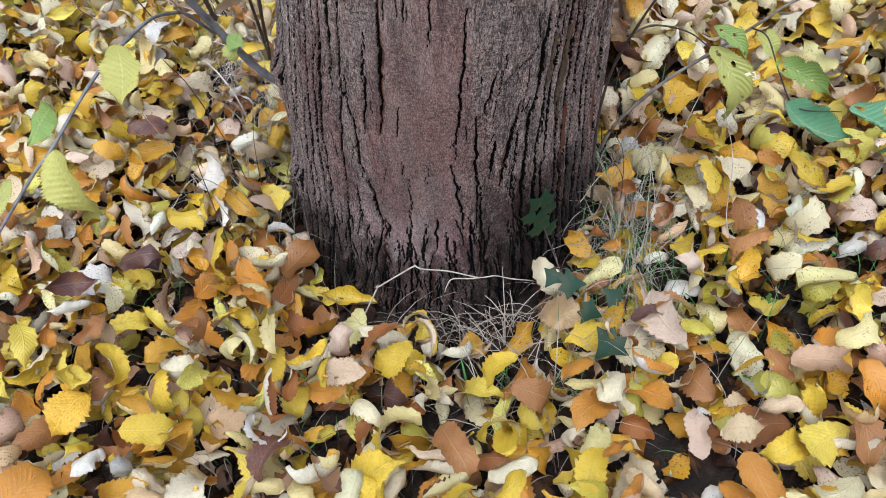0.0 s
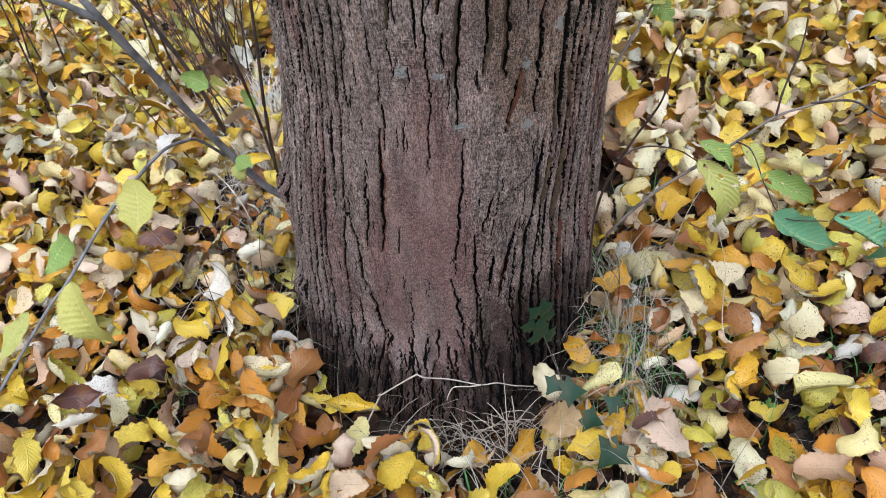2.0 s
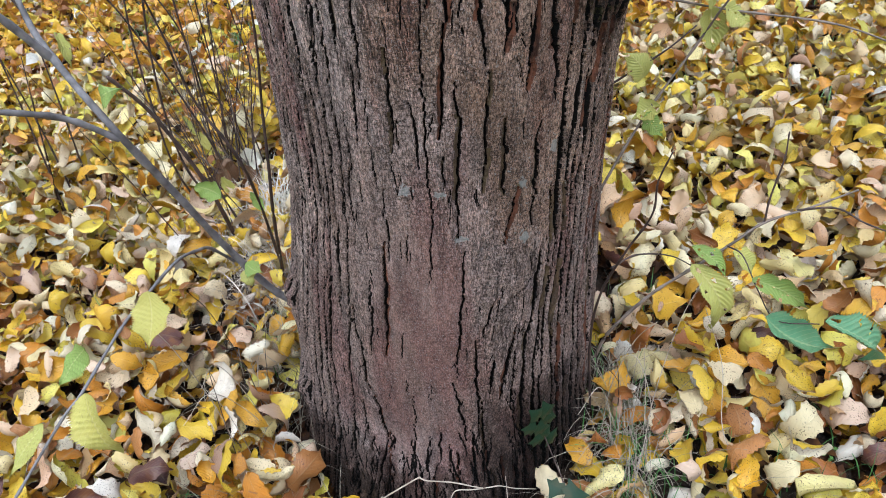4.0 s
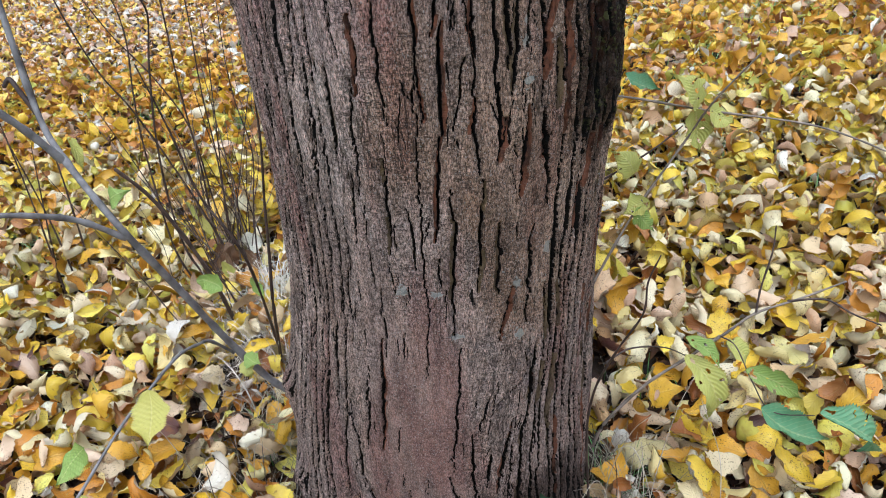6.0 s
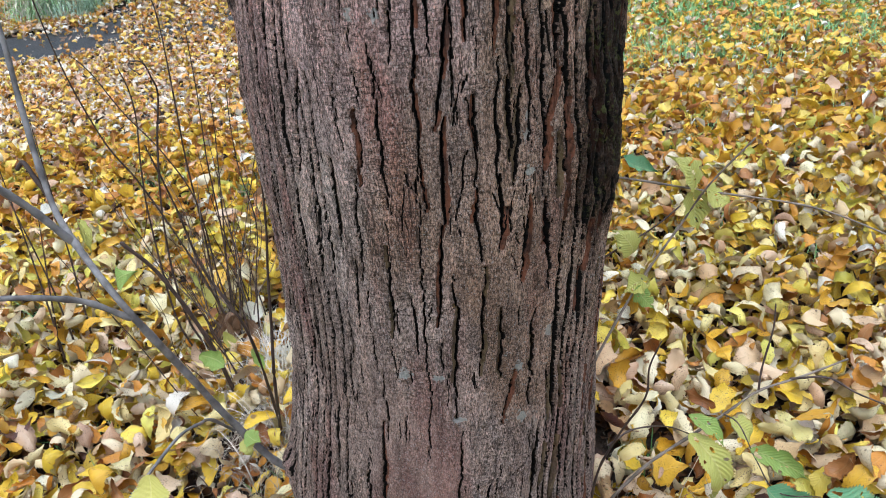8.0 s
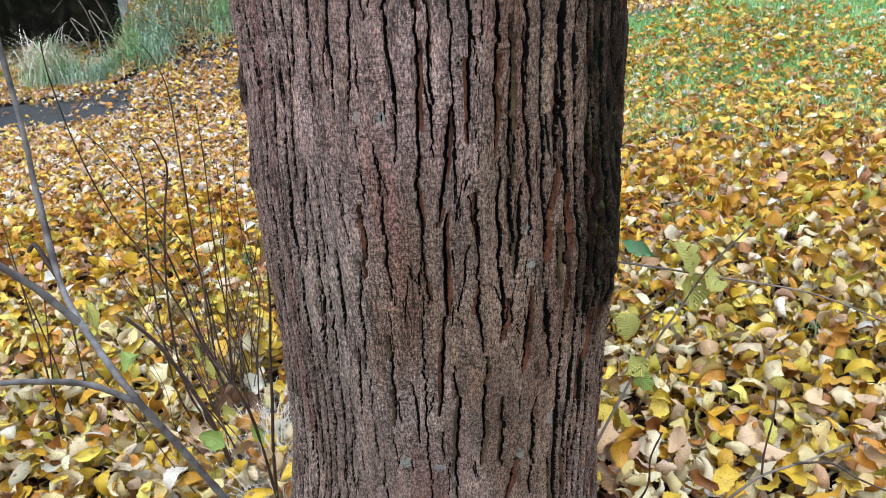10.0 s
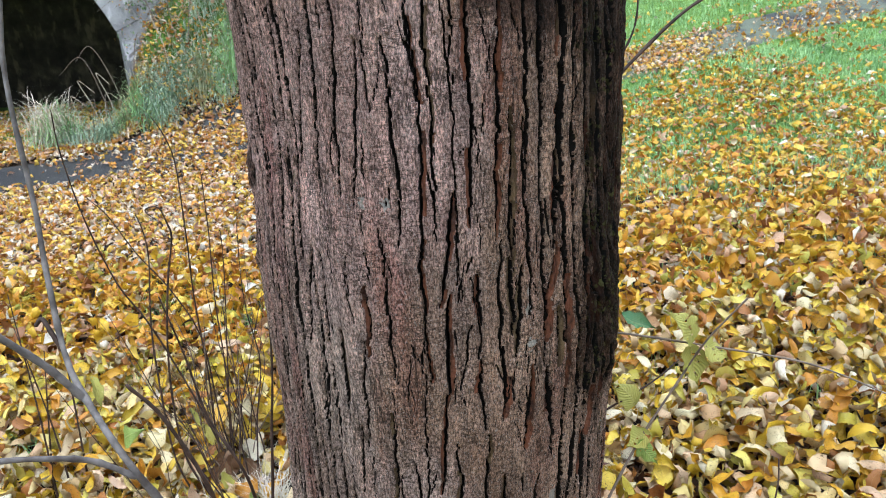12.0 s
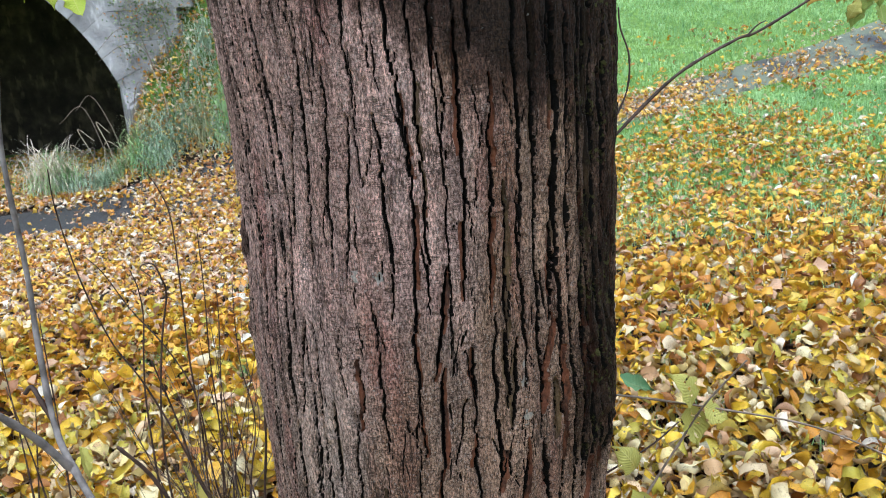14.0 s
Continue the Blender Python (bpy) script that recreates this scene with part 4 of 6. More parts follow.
near = litter_spots(1, 720, -2.2, 2.2, 0.42, 2.1, lambda x, y, u: wedge(x, y, 0.62) & (u > bare(x, y)))
laid = settle(near, 0.124, 5, 0.50)
front = np.nonzero(front_patch(near[:, 0], near[:, 1]))[0][-300:]
singles = take(laid, front)
laid = take(laid, np.setdiff1d(np.arange(len(near)), front))
mid = litter_spots(2, 780, -3, 3, 2.1, 3.7, lambda x, y, u: wedge(x, y) & (u > bare(x, y)))
back = litter_spots(34, 660, -4.2, 4.2, 3.7, 5.6, lambda x, y, u: wedge(x, y) & (u > bare(x, y)))
far = litter_spots(3, 470, -9, 9, 5.6, 15.5, lambda x, y, u: wedge(x, y, 0.8) & (u > bare(x, y)))
far[:, 2] += 0.035 * turf_cover(far[:, 0], far[:, 1]) + 0.07 * smoothstep(11.3, 11.9, far[:, 1]) * (far[:, 0] < -2)
bank = litter_spots(33, 520, -6.5, -1, 10.3, 12.1, lambda x, y, u: (u > bare(x, y)) & (u > 0.75 * smoothstep(11.2, 11.9, y)))
bank[:, 2] += 0.035
far = np.vstack([far, bank])
side = litter_spots(4, 330, -9, 9, -6.5, 8, lambda x, y, u: (~wedge(x, y, 0.62) | (y < 0.42)) & (u > bare(x, y)) & (u > 0.92 * smoothstep(3.0, 7.0, np.hypot(x, y - 1.4) + fbm(x * 0.8, y * 0.8))))

litter = thing("leaf_litter", "carpet of curled yellow, ochre and tan fallen elm leaves", "fallen leaves",
               spread("leaf_litter", laid[0], SHAPES_NEAR, 14, 4, MAT_LITTER, 0.118, 0.2, 5, laid, True), kind="stuff")
# lower leaf layer, its colour already darkened as shade between upper leaves
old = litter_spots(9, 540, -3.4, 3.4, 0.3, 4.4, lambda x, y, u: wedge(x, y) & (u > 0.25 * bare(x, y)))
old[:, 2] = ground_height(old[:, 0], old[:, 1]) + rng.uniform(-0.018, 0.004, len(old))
part("old_leaves", spread("old_leaves", old, SHAPES_FAR, 3, 2, MAT_ROTTEN_SHADED, 0.10, 0.30, 10), litter, "brown rotting leaves beneath, coloured darker as shade in the gaps", kind="stuff")
part("leaf_carpet", spread("leaf_carpet", mid, SHAPES_MID, 6, 2, MAT_LITTER_MID, 0.118, 0.2, 6, settle(mid, 0.128, 16, 0.36), True), litter, kind="stuff")
part("leaf_carpet", spread("leaf_carpet", back, SHAPES_FAR, 3, 2, MAT_LITTER_FAR, 0.118, 0.2, 26, settle(back, 0.126, 36, 0.42)), litter, kind="stuff")
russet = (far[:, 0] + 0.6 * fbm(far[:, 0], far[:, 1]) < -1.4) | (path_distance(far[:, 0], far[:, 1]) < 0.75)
part("leaf_carpet", spread("leaf_carpet", far[~russet], SHAPES_FAR, 3, 2, MAT_LITTER_FAR, 0.124, 0.36, 7), litter, kind="stuff")
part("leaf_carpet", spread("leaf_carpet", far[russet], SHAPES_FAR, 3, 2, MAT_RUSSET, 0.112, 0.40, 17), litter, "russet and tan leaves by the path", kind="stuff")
part("leaf_carpet", spread("leaf_carpet", side, SHAPES_SIDE, 3, 1, MAT_LITTER_FAR, 0.11, 0.32, 8), litter, kind="stuff")


def crown_leaves():
    """The thin autumn crown above: clumps of leaves about the limbs."""
    r = np.random.default_rng(40)
    tips = np.array([(-1.0, 0.8, 5.6), (-1.1, 0.9, 7.2), (1.2, 2.0, 5.6), (1.3, 2.2, 7.0), (-0.1, 3.0, 6.4), (-0.75, 1.0, 4.4), (0.85, 1.9, 4.3)])
    clumps = tips[r.integers(0, len(tips), 90)] + r.normal(0, 0.8, (90, 3)) + (0, 0, 0.3)
    clumps[:, 2] = np.maximum(clumps[:, 2], 3.9)
    spots = clumps[r.integers(0, 90, 2200)] + r.normal(0, 0.22, (2200, 3))
    return spread("crown", spots, SHAPES_FAR, 3, 2, MAT_LITTER_FAR, 0.09, 0.9, 41)


part("crown", crown_leaves(), tree, "thin crown of yellowing autumn leaves", kind="stuff")
crown_rng = np.random.default_rng(43)
for tip in [(-1.0, 0.8, 5.6), (1.2, 2.0, 5.6), (-0.1, 3.0, 6.0), (-0.75, 1.0, 4.2), (0.85, 1.9, 4.1)]:
    for _ in range(4):
        way = crown_rng.normal(0, 1, 3) * (1, 1, 0.4) + (0, 0, 0.5)
        p = np.array(tip)
        part("branch", tube("branch", [p, p + way * 0.5, p + way + (0, 0, 0.25)], 0.03, 0.008, MAT_TWIG, 6, 6), tree)

# ---- grass ----


def blades(name, spots, material, height, width, lean, seed, segs=3, droop=0.6, least=0.0, clumpy=0.0):
    """Many tapering, bending grass blades joined in one mesh."""
    r = np.random.default_rng(seed)
    n = len(spots)
    yaw, out = r.uniform(0, 2 * math.pi, n), least + np.abs(r.normal(0, lean, n))
    tall = height * r.uniform(0.45, 1.25, n)
    if clumpy:
        tall = tall * (1 - 0.5 * clumpy + clumpy * 1.3 * np.clip(0.5 + fbm(spots[:, 0] * 2.2, spots[:, 1] * 2.2), 0, 1.2))
    s = np.linspace(0, 1, segs + 1)
    bend = out[:, None] * s[None] + droop * out[:, None] * s[None] ** 3
    up = tall[:, None] * np.cumsum(np.cos(np.clip(bend, 0, 2.6)), 1) / (segs + 1)
    along = tall[:, None] * np.cumsum(np.sin(np.clip(bend, 0, 2.6)), 1) / (segs + 1)
    up, along = up - up[:, :1], along - along[:, :1]
    half = width * (1 - 0.92 * s**1.5)[None] * r.uniform(0.6, 1.3, n)[:, None]
    d = np.stack([np.cos(yaw), np.sin(yaw)], -1)
    e = np.stack([-d[:, 1], d[:, 0]], -1)
    mids = spots[:, None, :2] + d[:, None] * along[..., None]
    left = np.concatenate([mids - e[:, None] * half[..., None], (spots[:, 2:3] + up)[..., None]], -1)
    right = np.concatenate([mids + e[:, None] * half[..., None], (spots[:, 2:3] + up)[..., None]], -1)
    verts = np.stack([left, right], 2).reshape(-1, 3)
    faces = grid_faces(segs + 1, 2)
    faces = (faces[None] + (np.arange(n) * (segs + 1) * 2)[:, None, None]).reshape(-1, 4)
    return mesh_from(name, verts, faces, material)


def grass_spots(seed, n, x0, x1, y0, y1, keep, drop=0.01):
    r = np.random.default_rng(seed)
    x, y = r.uniform(x0, x1, n), r.uniform(y0, y1, n)
    ok = keep(x, y, r.random(n)) & ~in_trunk(x, y, -0.02)
    x, y = x[ok], y[ok]
    return np.stack([x, y, ground_height(x, y) - drop], -1)


def clump(seed, n, x, y, sx, sy):
    r = np.random.default_rng(seed)
    px, py = r.normal(x, sx, n), r.normal(y, sy, n)
    return np.stack([px, py, ground_height(px, py) - 0.02], -1)


lawn_spots = np.vstack([
    grass_spots(50, 46000, 0, 8, 5, 11.5, lambda x, y, u: wedge(x, y, 0.6) & (u < turf_cover(x, y)) & (path_distance(x, y) > 0.55)),
    grass_spots(51, 58000, -2, 13, 10.5, 19, lambda x, y, u: wedge(x, y, 0.6) & (u < turf_cover(x, y)) & (path_distance(x, y) > 0.6)),
])
thing("lawn", "fresh green grass blades on the rising lawn beyond the path", "grass",
      blades("lawn", lawn_spots, MAT_GRASS, 0.125, 0.0062, 0.6, 52, 2, clumpy=1.0), kind="stuff")
bank_spots = grass_spots(53, 60000, -6.6, -1.0, 10.9, 12.6, lambda x, y, u: (y + 0.10 * x > 10.75) & (path_distance(x, y) > 0.75) & ~((x < -4.7) & (y > 11.8)) & (u < 0.03 + (0.8 - 0.68 * smoothstep(11.3, 11.8, y)) * smoothstep(0.05, 0.40, fbm(x * 1.6 + 4, y * 1.6))))
thing("bank_grass", "patches of green grass on the bank beside the bridge", "grass",
      blades("bank_grass", bank_spots, MAT_TALL_GRASS, 0.22, 0.007, 0.7, 54, 4, 1.4, 0.5, 1.0), kind="stuff")
thing("grass_tuft", "bushy green grass tuft beside the path", "grass", group="tufts on the bank",
      mesh=blades("grass_tuft", clump(55, 620, -6.0, 11.25, 0.16, 0.12), MAT_GRASS, 0.75, 0.006, 0.75, 56, 7, 1.6, 0.25), kind="stuff")
thing("grass_tuft", "withered blond grass tuft nodding beside the path", "grass", group="tufts on the bank",
      mesh=blades("grass_tuft", clump(155, 420, -6.04, 11.22, 0.12, 0.08), MAT_PALE_STRAW, 1.0, 0.007, 0.45, 156, 9, 3.2, 0.30), kind="stuff")
tuft_rng = np.random.default_rng(150)
for i in range(26):
    tx = tuft_rng.uniform(-5.7, -2.7)
    ty = 10.98 + 0.10 * (tx + 5.7) + abs(tuft_rng.normal(0, 0.20))
    fresh = i % 4 != 3
    thing("grass_tuft", "long arching green grass tuft on the bank" if fresh else "withered arching grass tuft on the bank", "grass", group="tufts on the bank",
          mesh=blades("grass_tuft", clump(260 + i, 150, tx, ty, 0.10, 0.09), (MAT_TALL_GRASS, MAT_GRASS, MAT_TALL_GRASS, MAT_HAY)[i % 4], tuft_rng.uniform(0.40, 0.72), 0.006, 0.6, 180 + i, 6, 2.2, 0.45), kind="stuff")
wisp = np.vstack([clump(57 + i, n, x, y, a, b) for i, (n, x, y, a, b) in enumerate([
    (150, 0.44, 1.20, 0.05, 0.14), (50, -0.42, 1.60, 0.07, 0.09), (60, 0.50, 1.12, 0.10, 0.12), (22, -0.75, 1.0, 0.10, 0.06), (26, 0.18, 0.83, 0.10, 0.05),
    (30, -1.15, 2.0, 0.10, 0.08), (36, 1.30, 2.9, 0.07, 0.06), (30, 0.85, 1.05, 0.12, 0.08), (24, -0.35, 0.72, 0.12, 0.06), (40, -1.6, 3.4, 0.3, 0.3), (26, 0.55, 1.65, 0.06, 0.06), (60, -1.9, 4.6, 0.4, 0.4)])])
thing("grass_wisps", "thin green grass blades poking between fallen leaves", "grass",
      blades("grass_wisps", wisp, MAT_WISP, 0.16, 0.0021, 1.0, 80, 5), kind="stuff")
weeds = np.vstack([clump(300 + i, n, x, y, a, b) for i, (n, x, y, a, b) in enumerate([
    (170, -1.65, 3.5, 0.16, 0.12), (160, -2.0, 4.7, 0.22, 0.15), (140, -1.25, 4.3, 0.15, 0.12), (150, -2.6, 5.6, 0.3, 0.2), (120, -1.5, 6.4, 0.3, 0.2), (140, -1.9, 2.9, 0.14, 0.10), (120, 1.75, 5.0, 0.2, 0.15), (120, 2.6, 4.6, 0.2, 0.15)])])
weeds = np.vstack([weeds, grass_spots(330, 15000, 0.7, 5.0, 2.6, 7.0, lambda x, y, u: wedge(x, y) & (u < 0.10 + 0.9 * smoothstep(0.12, 0.40, fbm(x * 2.6 + 7, y * 2.6))) & (u < 0.25 + 0.75 * smoothstep(3.0, 6.5, y + 0.4 * x)), -0.01)])
thing("grass_patch", "small fresh green grass patches among the fallen leaves", "grass",
      blades("grass_patch", weeds, MAT_GRASS, 0.15, 0.0035, 0.7, 311, 3), kind="stuff")
thing("straw_tangle", "bleached straw tangled round the base of the shrub", "grass",
      blades("straw_tangle", np.vstack([clump(320, 420, -0.64, 2.25, 0.08, 0.10), clump(321, 160, -0.54, 1.98, 0.05, 0.07)]), MAT_PALE_STRAW, 0.28, 0.0022, 0.8, 322, 6, 0.6, 0.6), kind="stuff")
straw = np.vstack([clump(90 + i, n, x, y, a, b) for i, (n, x, y, a, b) in enumerate([
    (130, 0.10, 0.99, 0.10, 0.03), (110, 0.0, 0.80, 0.55, 0.16), (50, 0.75, 1.05, 0.25, 0.2), (50, -0.8, 1.1, 0.25, 0.2), (280, 0.42, 1.20, 0.035, 0.12), (300, -0.48, 1.60, 0.10, 0.14), (200, -0.55, 1.95, 0.12, 0.10), (300, -0.70, 2.22, 0.09, 0.10), (60, 0.20, 0.78, 0.10, 0.08), (90, -0.62, 1.9, 0.10, 0.08), (40, -0.40, 1.22, 0.03, 0.06), (50, -0.2, 0.7, 0.2, 0.1)])])
thing("dry_grass", "matted dry straw-coloured grass round the trunk's foot", "grass",
      blades("dry_grass", straw, MAT_STRAW, 0.26, 0.0012, 0.9, 99, 6, 0.5, 0.8), kind="stuff")

# ---- shoots and twigs round the trunk ----


def blade_leaf(base, tip, width, material, seed, name="leaf", fold=0.2, parent=None, eaten=0.0):
    """One large leaf hanging between its base and its tip."""
    r = np.random.default_rng(seed)
    nu, nv = (56, 28) if eaten else (52, 10)
    verts, uv = leaf_shape(r, nu, nv, 0.6, 0.075)
    s, v = uv[:, 0], 2 * uv[:, 1] - 1
    verts[:, 1] *= (1 - 0.42 * smoothstep(0.45, 0.95, s)) * (1 + 0.10 * np.cos(2 * math.pi * (3.3 * s + r.random())) * np.abs(v))
    verts[:, 2] += fold * np.abs(verts[:, 1]) + 0.013 * np.cos(2 * math.pi * (13 * s - 3.6 * np.abs(v))) * (1 - v**4) * np.sin(math.pi * s) - 0.22 * smoothstep(0.4, 1.0, s) * (s - 0.4)
    faces = grid_faces(nu + 1, nv + 1)
    if eaten:
        mid = verts[faces].mean(1)
        field = value_noise(mid[:, 0] * 13 + seed * 3.7, mid[:, 1] * 13 + seed * 1.9) + 0.25 * value_noise(mid[:, 0] * 30, mid[:, 1] * 30)
        faces = faces[field < np.quantile(field, 1 - eaten)]
    base, tip = Vector(base), Vector(tip)
    way = tip - base
    length = way.length
    along = way.normalized()
    face = Vector((r.normal(0, 0.2), -0.55 + r.normal(0, 0.2), 0.8))
    face = (face - along * face.dot(along)).normalized()
    m = np.array([along, face.cross(along), face]).T
    verts = verts * (length, length * width / 0.50, length) + (length / 2, 0, 0)
    verts = verts @ m.T + np.array(base)
    return part(name, mesh_from(name, verts, faces, material, uv=uv), parent)


def shoot(label, base, group="shoots at the trunk"):
    return thing("shoot", label, "shoot", group=group, at=base)


grey = shoot("smooth grey sucker forking above the trunk's foot", (-0.36, 1.33, 0.34))
part("stem", tube("stem", [(-0.30, 1.35, 0.30), (-0.364, 1.33, 0.385), (-0.428, 1.30, 0.537), (-0.462, 1.25, 0.689), (-0.503, 1.18, 0.887), (-0.602, 1.26, 0.98),
                           (-0.657, 1.32, 1.045), (-0.678, 1.36, 1.194), (-0.682, 1.38, 1.319), (-0.690, 1.40, 1.546), (-0.67, 1.42, 1.736), (-0.66, 1.45, 2.1)], 0.0084, 0.0035, MAT_STEM, 10, 8, 0.2), grey)
part("branch", tube("branch", [(-0.499, 1.18, 0.865), (-0.549, 1.15, 0.920), (-0.589, 1.10, 0.962), (-0.651, 1.05, 0.993), (-0.75, 0.98, 1.02)], 0.0060, 0.004, MAT_STEM, 8, 8, 0.2), grey)
part("branch", tube("branch", [(-0.607, 1.26, 0.983), (-0.641, 1.23, 1.064), (-0.678, 1.19, 1.139), (-0.705, 1.15, 1.20), (-0.76, 1.09, 1.28)], 0.0070, 0.005, MAT_STEM, 8, 8, 0.2), grey)
part("branch", tube("branch", [(-0.660, 1.325, 1.045), (-0.678, 1.33, 1.082), (-0.696, 1.34, 1.108), (-0.711, 1.34, 1.096)], 0.0052, 0.004, MAT_TWIG, 8, 6), grey)
part("branch", tube("branch", [(-0.418, 1.30, 0.495), (-0.428, 1.23, 0.585), (-0.425, 1.17, 0.628), (-0.430, 1.09, 0.668), (-0.431, 0.96, 0.703), (-0.447, 0.88, 0.703), (-0.467, 0.77, 0.689), (-0.481, 0.73, 0.682), (-0.494, 0.58, 0.678)],
                       0.0034, 0.0018, MAT_STEM, 8, 8, 0.3), grey)
blade_leaf((-0.406, 0.93, 0.741), (-0.400, 0.85, 0.680), 0.74, MAT_LEAF_LEMON, 3, parent=grey)
blade_leaf((-0.459, 0.76, 0.705), (-0.418, 0.69, 0.628), 0.74, MAT_LEAF_LEMON, 4, parent=grey)
blade_leaf((-0.483, 0.86, 0.698), (-0.542, 0.82, 0.640), 0.64, MAT_LEAF_GREEN, 6, parent=grey)
blade_leaf((-0.496, 0.72, 0.690), (-0.540, 0.66, 0.650), 0.5, MAT_LEAF_YELLOW, 8, parent=grey)
blade_leaf((-0.576, 1.25, 1.034), (-0.551, 1.22, 0.979), 0.36, MAT_LEAF_YELLOW, 39, parent=grey, eaten=0.03)
blade_leaf((-0.520, 1.20, 0.921), (-0.478, 1.18, 0.963), 0.8, MAT_LEAF_GREEN, 36, parent=grey)
blade_leaf((-0.497, 1.40, 0.625), (-0.423, 1.36, 0.612), 0.75, MAT_LEAF_GREEN, 35, parent=grey)
blade_leaf((-0.396, 1.30, 0.487), (-0.354, 1.27, 0.486), 0.8, MAT_LEAF_GREEN, 37, parent=grey)
blade_leaf((-0.400, 1.29, 0.480), (-0.380, 1.26, 0.450), 0.8, MAT_LEAF_YELLOW, 38, parent=grey)

pair = shoot("pale brown sucker with yellow and green toothed leaves", (0.39, 1.36, 0.12))
part("stem", tube("stem", [(0.375, 1.355, 0.10), (0.406, 1.36, 0.181), (0.492, 1.37, 0.283), (0.585, 1.38, 0.353), (0.663, 1.39, 0.409), (0.729, 1.40, 0.457), (0.821, 1.41, 0.483), (0.928, 1.43, 0.511)], 0.0042, 0.0022, MAT_PALE_TWIG, 8, 8, 0.3), pair)
part("branch", tube("branch", [(0.729, 1.40, 0.457), (0.733, 1.41, 0.515), (0.752, 1.43, 0.600), (0.753, 1.44, 0.659)], 0.0024, 0.0014, MAT_TWIG, 6, 8, 0.4), pair)
part("branch", tube("branch", [(0.798, 1.41, 0.479), (0.863, 1.38, 0.502), (0.907, 1.34, 0.491), (0.947, 1.30, 0.490)], 0.0026, 0.0016, MAT_TWIG, 6, 8, 0.4), pair)
blade_leaf((0.567, 1.33, 0.415), (0.640, 1.25, 0.261), 0.50, MAT_LEAF_YELLOW, 11, parent=pair, eaten=0.07)
blade_leaf((0.566, 1.36, 0.435), (0.645, 1.30, 0.390), 0.50, MAT_LEAF_GREEN, 12, parent=pair, eaten=0.05)
blade_leaf((0.674, 1.28, 0.403), (0.795, 1.22, 0.360), 0.42, MAT_LEAF_GREEN, 13, parent=pair, eaten=0.07)
blade_leaf((0.684, 1.22, 0.352), (0.848, 1.17, 0.285), 0.56, MAT_LEAF_TEAL, 14, parent=pair)
blade_leaf((0.812, 1.20, 0.356), (0.965, 1.17, 0.262), 0.62, MAT_LEAF_TEAL, 15, parent=pair, eaten=0.03)
blade_leaf((0.665, 1.38, 0.395), (0.735, 1.37, 0.340), 0.70, MAT_LEAF_YELLOW, 17, parent=pair, eaten=0.04)
part("branch", tube("branch", [(0.655, 1.388, 0.405), (0.672, 1.34, 0.415), (0.690, 1.27, 0.375), (0.72, 1.22, 0.335), (0.80, 1.20, 0.338)], 0.0018, 0.0012, MAT_TWIG, 6, 6), pair)

dark = shoot("slim dark brown sucker rising against the trunk", (0.33, 1.2, 0.10))
part("stem", tube("stem", [(0.345, 1.22, 0.08), (0.329, 1.20, 0.311), (0.323, 1.12, 0.512), (0.345, 1.06, 0.661), (0.372, 1.02, 0.770), (0.369, 1.00, 0.845), (0.378, 0.98, 0.908)], 0.0030, 0.0011, MAT_TWIG, 7, 8, 0.4), dark)
part("branch", tube("branch", [(0.331, 1.08, 0.616), (0.394, 1.16, 0.578), (0.492, 1.27, 0.482), (0.580, 1.37, 0.366)], 0.0020, 0.0012, MAT_TWIG, 6, 8, 0.4), dark)

leafy = shoot("thin twig with speckled yellow-green leaves", (0.34, 1.38, 0.5))
part("stem", tube("stem", [(0.31, 1.37, 0.46), (0.370, 1.40, 0.576), (0.456, 1.45, 0.712), (0.551, 1.48, 0.850), (0.587, 1.45, 0.944), (0.651, 1.42, 1.046)], 0.0034, 0.0018, MAT_PALE_TWIG, 7, 8, 0.3), leafy)
blade_leaf((0.484, 1.44, 0.735), (0.415, 1.42, 0.715), 0.85, MAT_LEAF_YELLOW, 21, parent=leafy, eaten=0.06)
blade_leaf((0.452, 1.44, 0.725), (0.494, 1.42, 0.668), 0.65, MAT_LEAF_GREEN, 22, parent=leafy, eaten=0.04)

cross = shoot("long thin twig crossing in front of the litter, with pale leaves", (0.38, 1.48, 0.9))
part("stem", tube("stem", [(0.30, 1.46, 0.97), (0.406, 1.49, 0.952), (0.612, 1.53, 0.891), (0.795, 1.45, 0.881), (0.921, 1.38, 0.845), (0.991, 1.35, 0.819)], 0.0028, 0.0014, MAT_PALE_TWIG, 7, 8, 0.3), cross)
part("branch", tube("branch", [(0.385, 1.50, 0.755), (0.490, 1.50, 0.823), (0.551, 1.51, 0.870)], 0.0020, 0.0016, MAT_TWIG, 6, 6, 0.3), cross)
blade_leaf((0.585, 1.52, 0.900), (0.538, 1.51, 0.992), 0.72, MAT_LEAF_YELLOW, 25, parent=cross, eaten=0.05)
blade_leaf((0.570, 1.52, 0.915), (0.592, 1.50, 0.795), 0.55, MAT_LEAF_YELLOW, 26, parent=cross, eaten=0.06)
blade_leaf((0.598, 1.52, 0.905), (0.660, 1.50, 0.865), 0.80, MAT_LEAF_YELLOW, 27, parent=cross, eaten=0.05)
blade_leaf((0.412, 1.48, 1.000), (0.492, 1.46, 0.970), 0.50, MAT_LEAF_TEAL, 28, parent=cross)
blade_leaf((0.460, 1.48, 0.770), (0.408, 1.48, 0.845), 0.85, MAT_LEAF_YELLOW, 29, parent=cross, eaten=0.05)

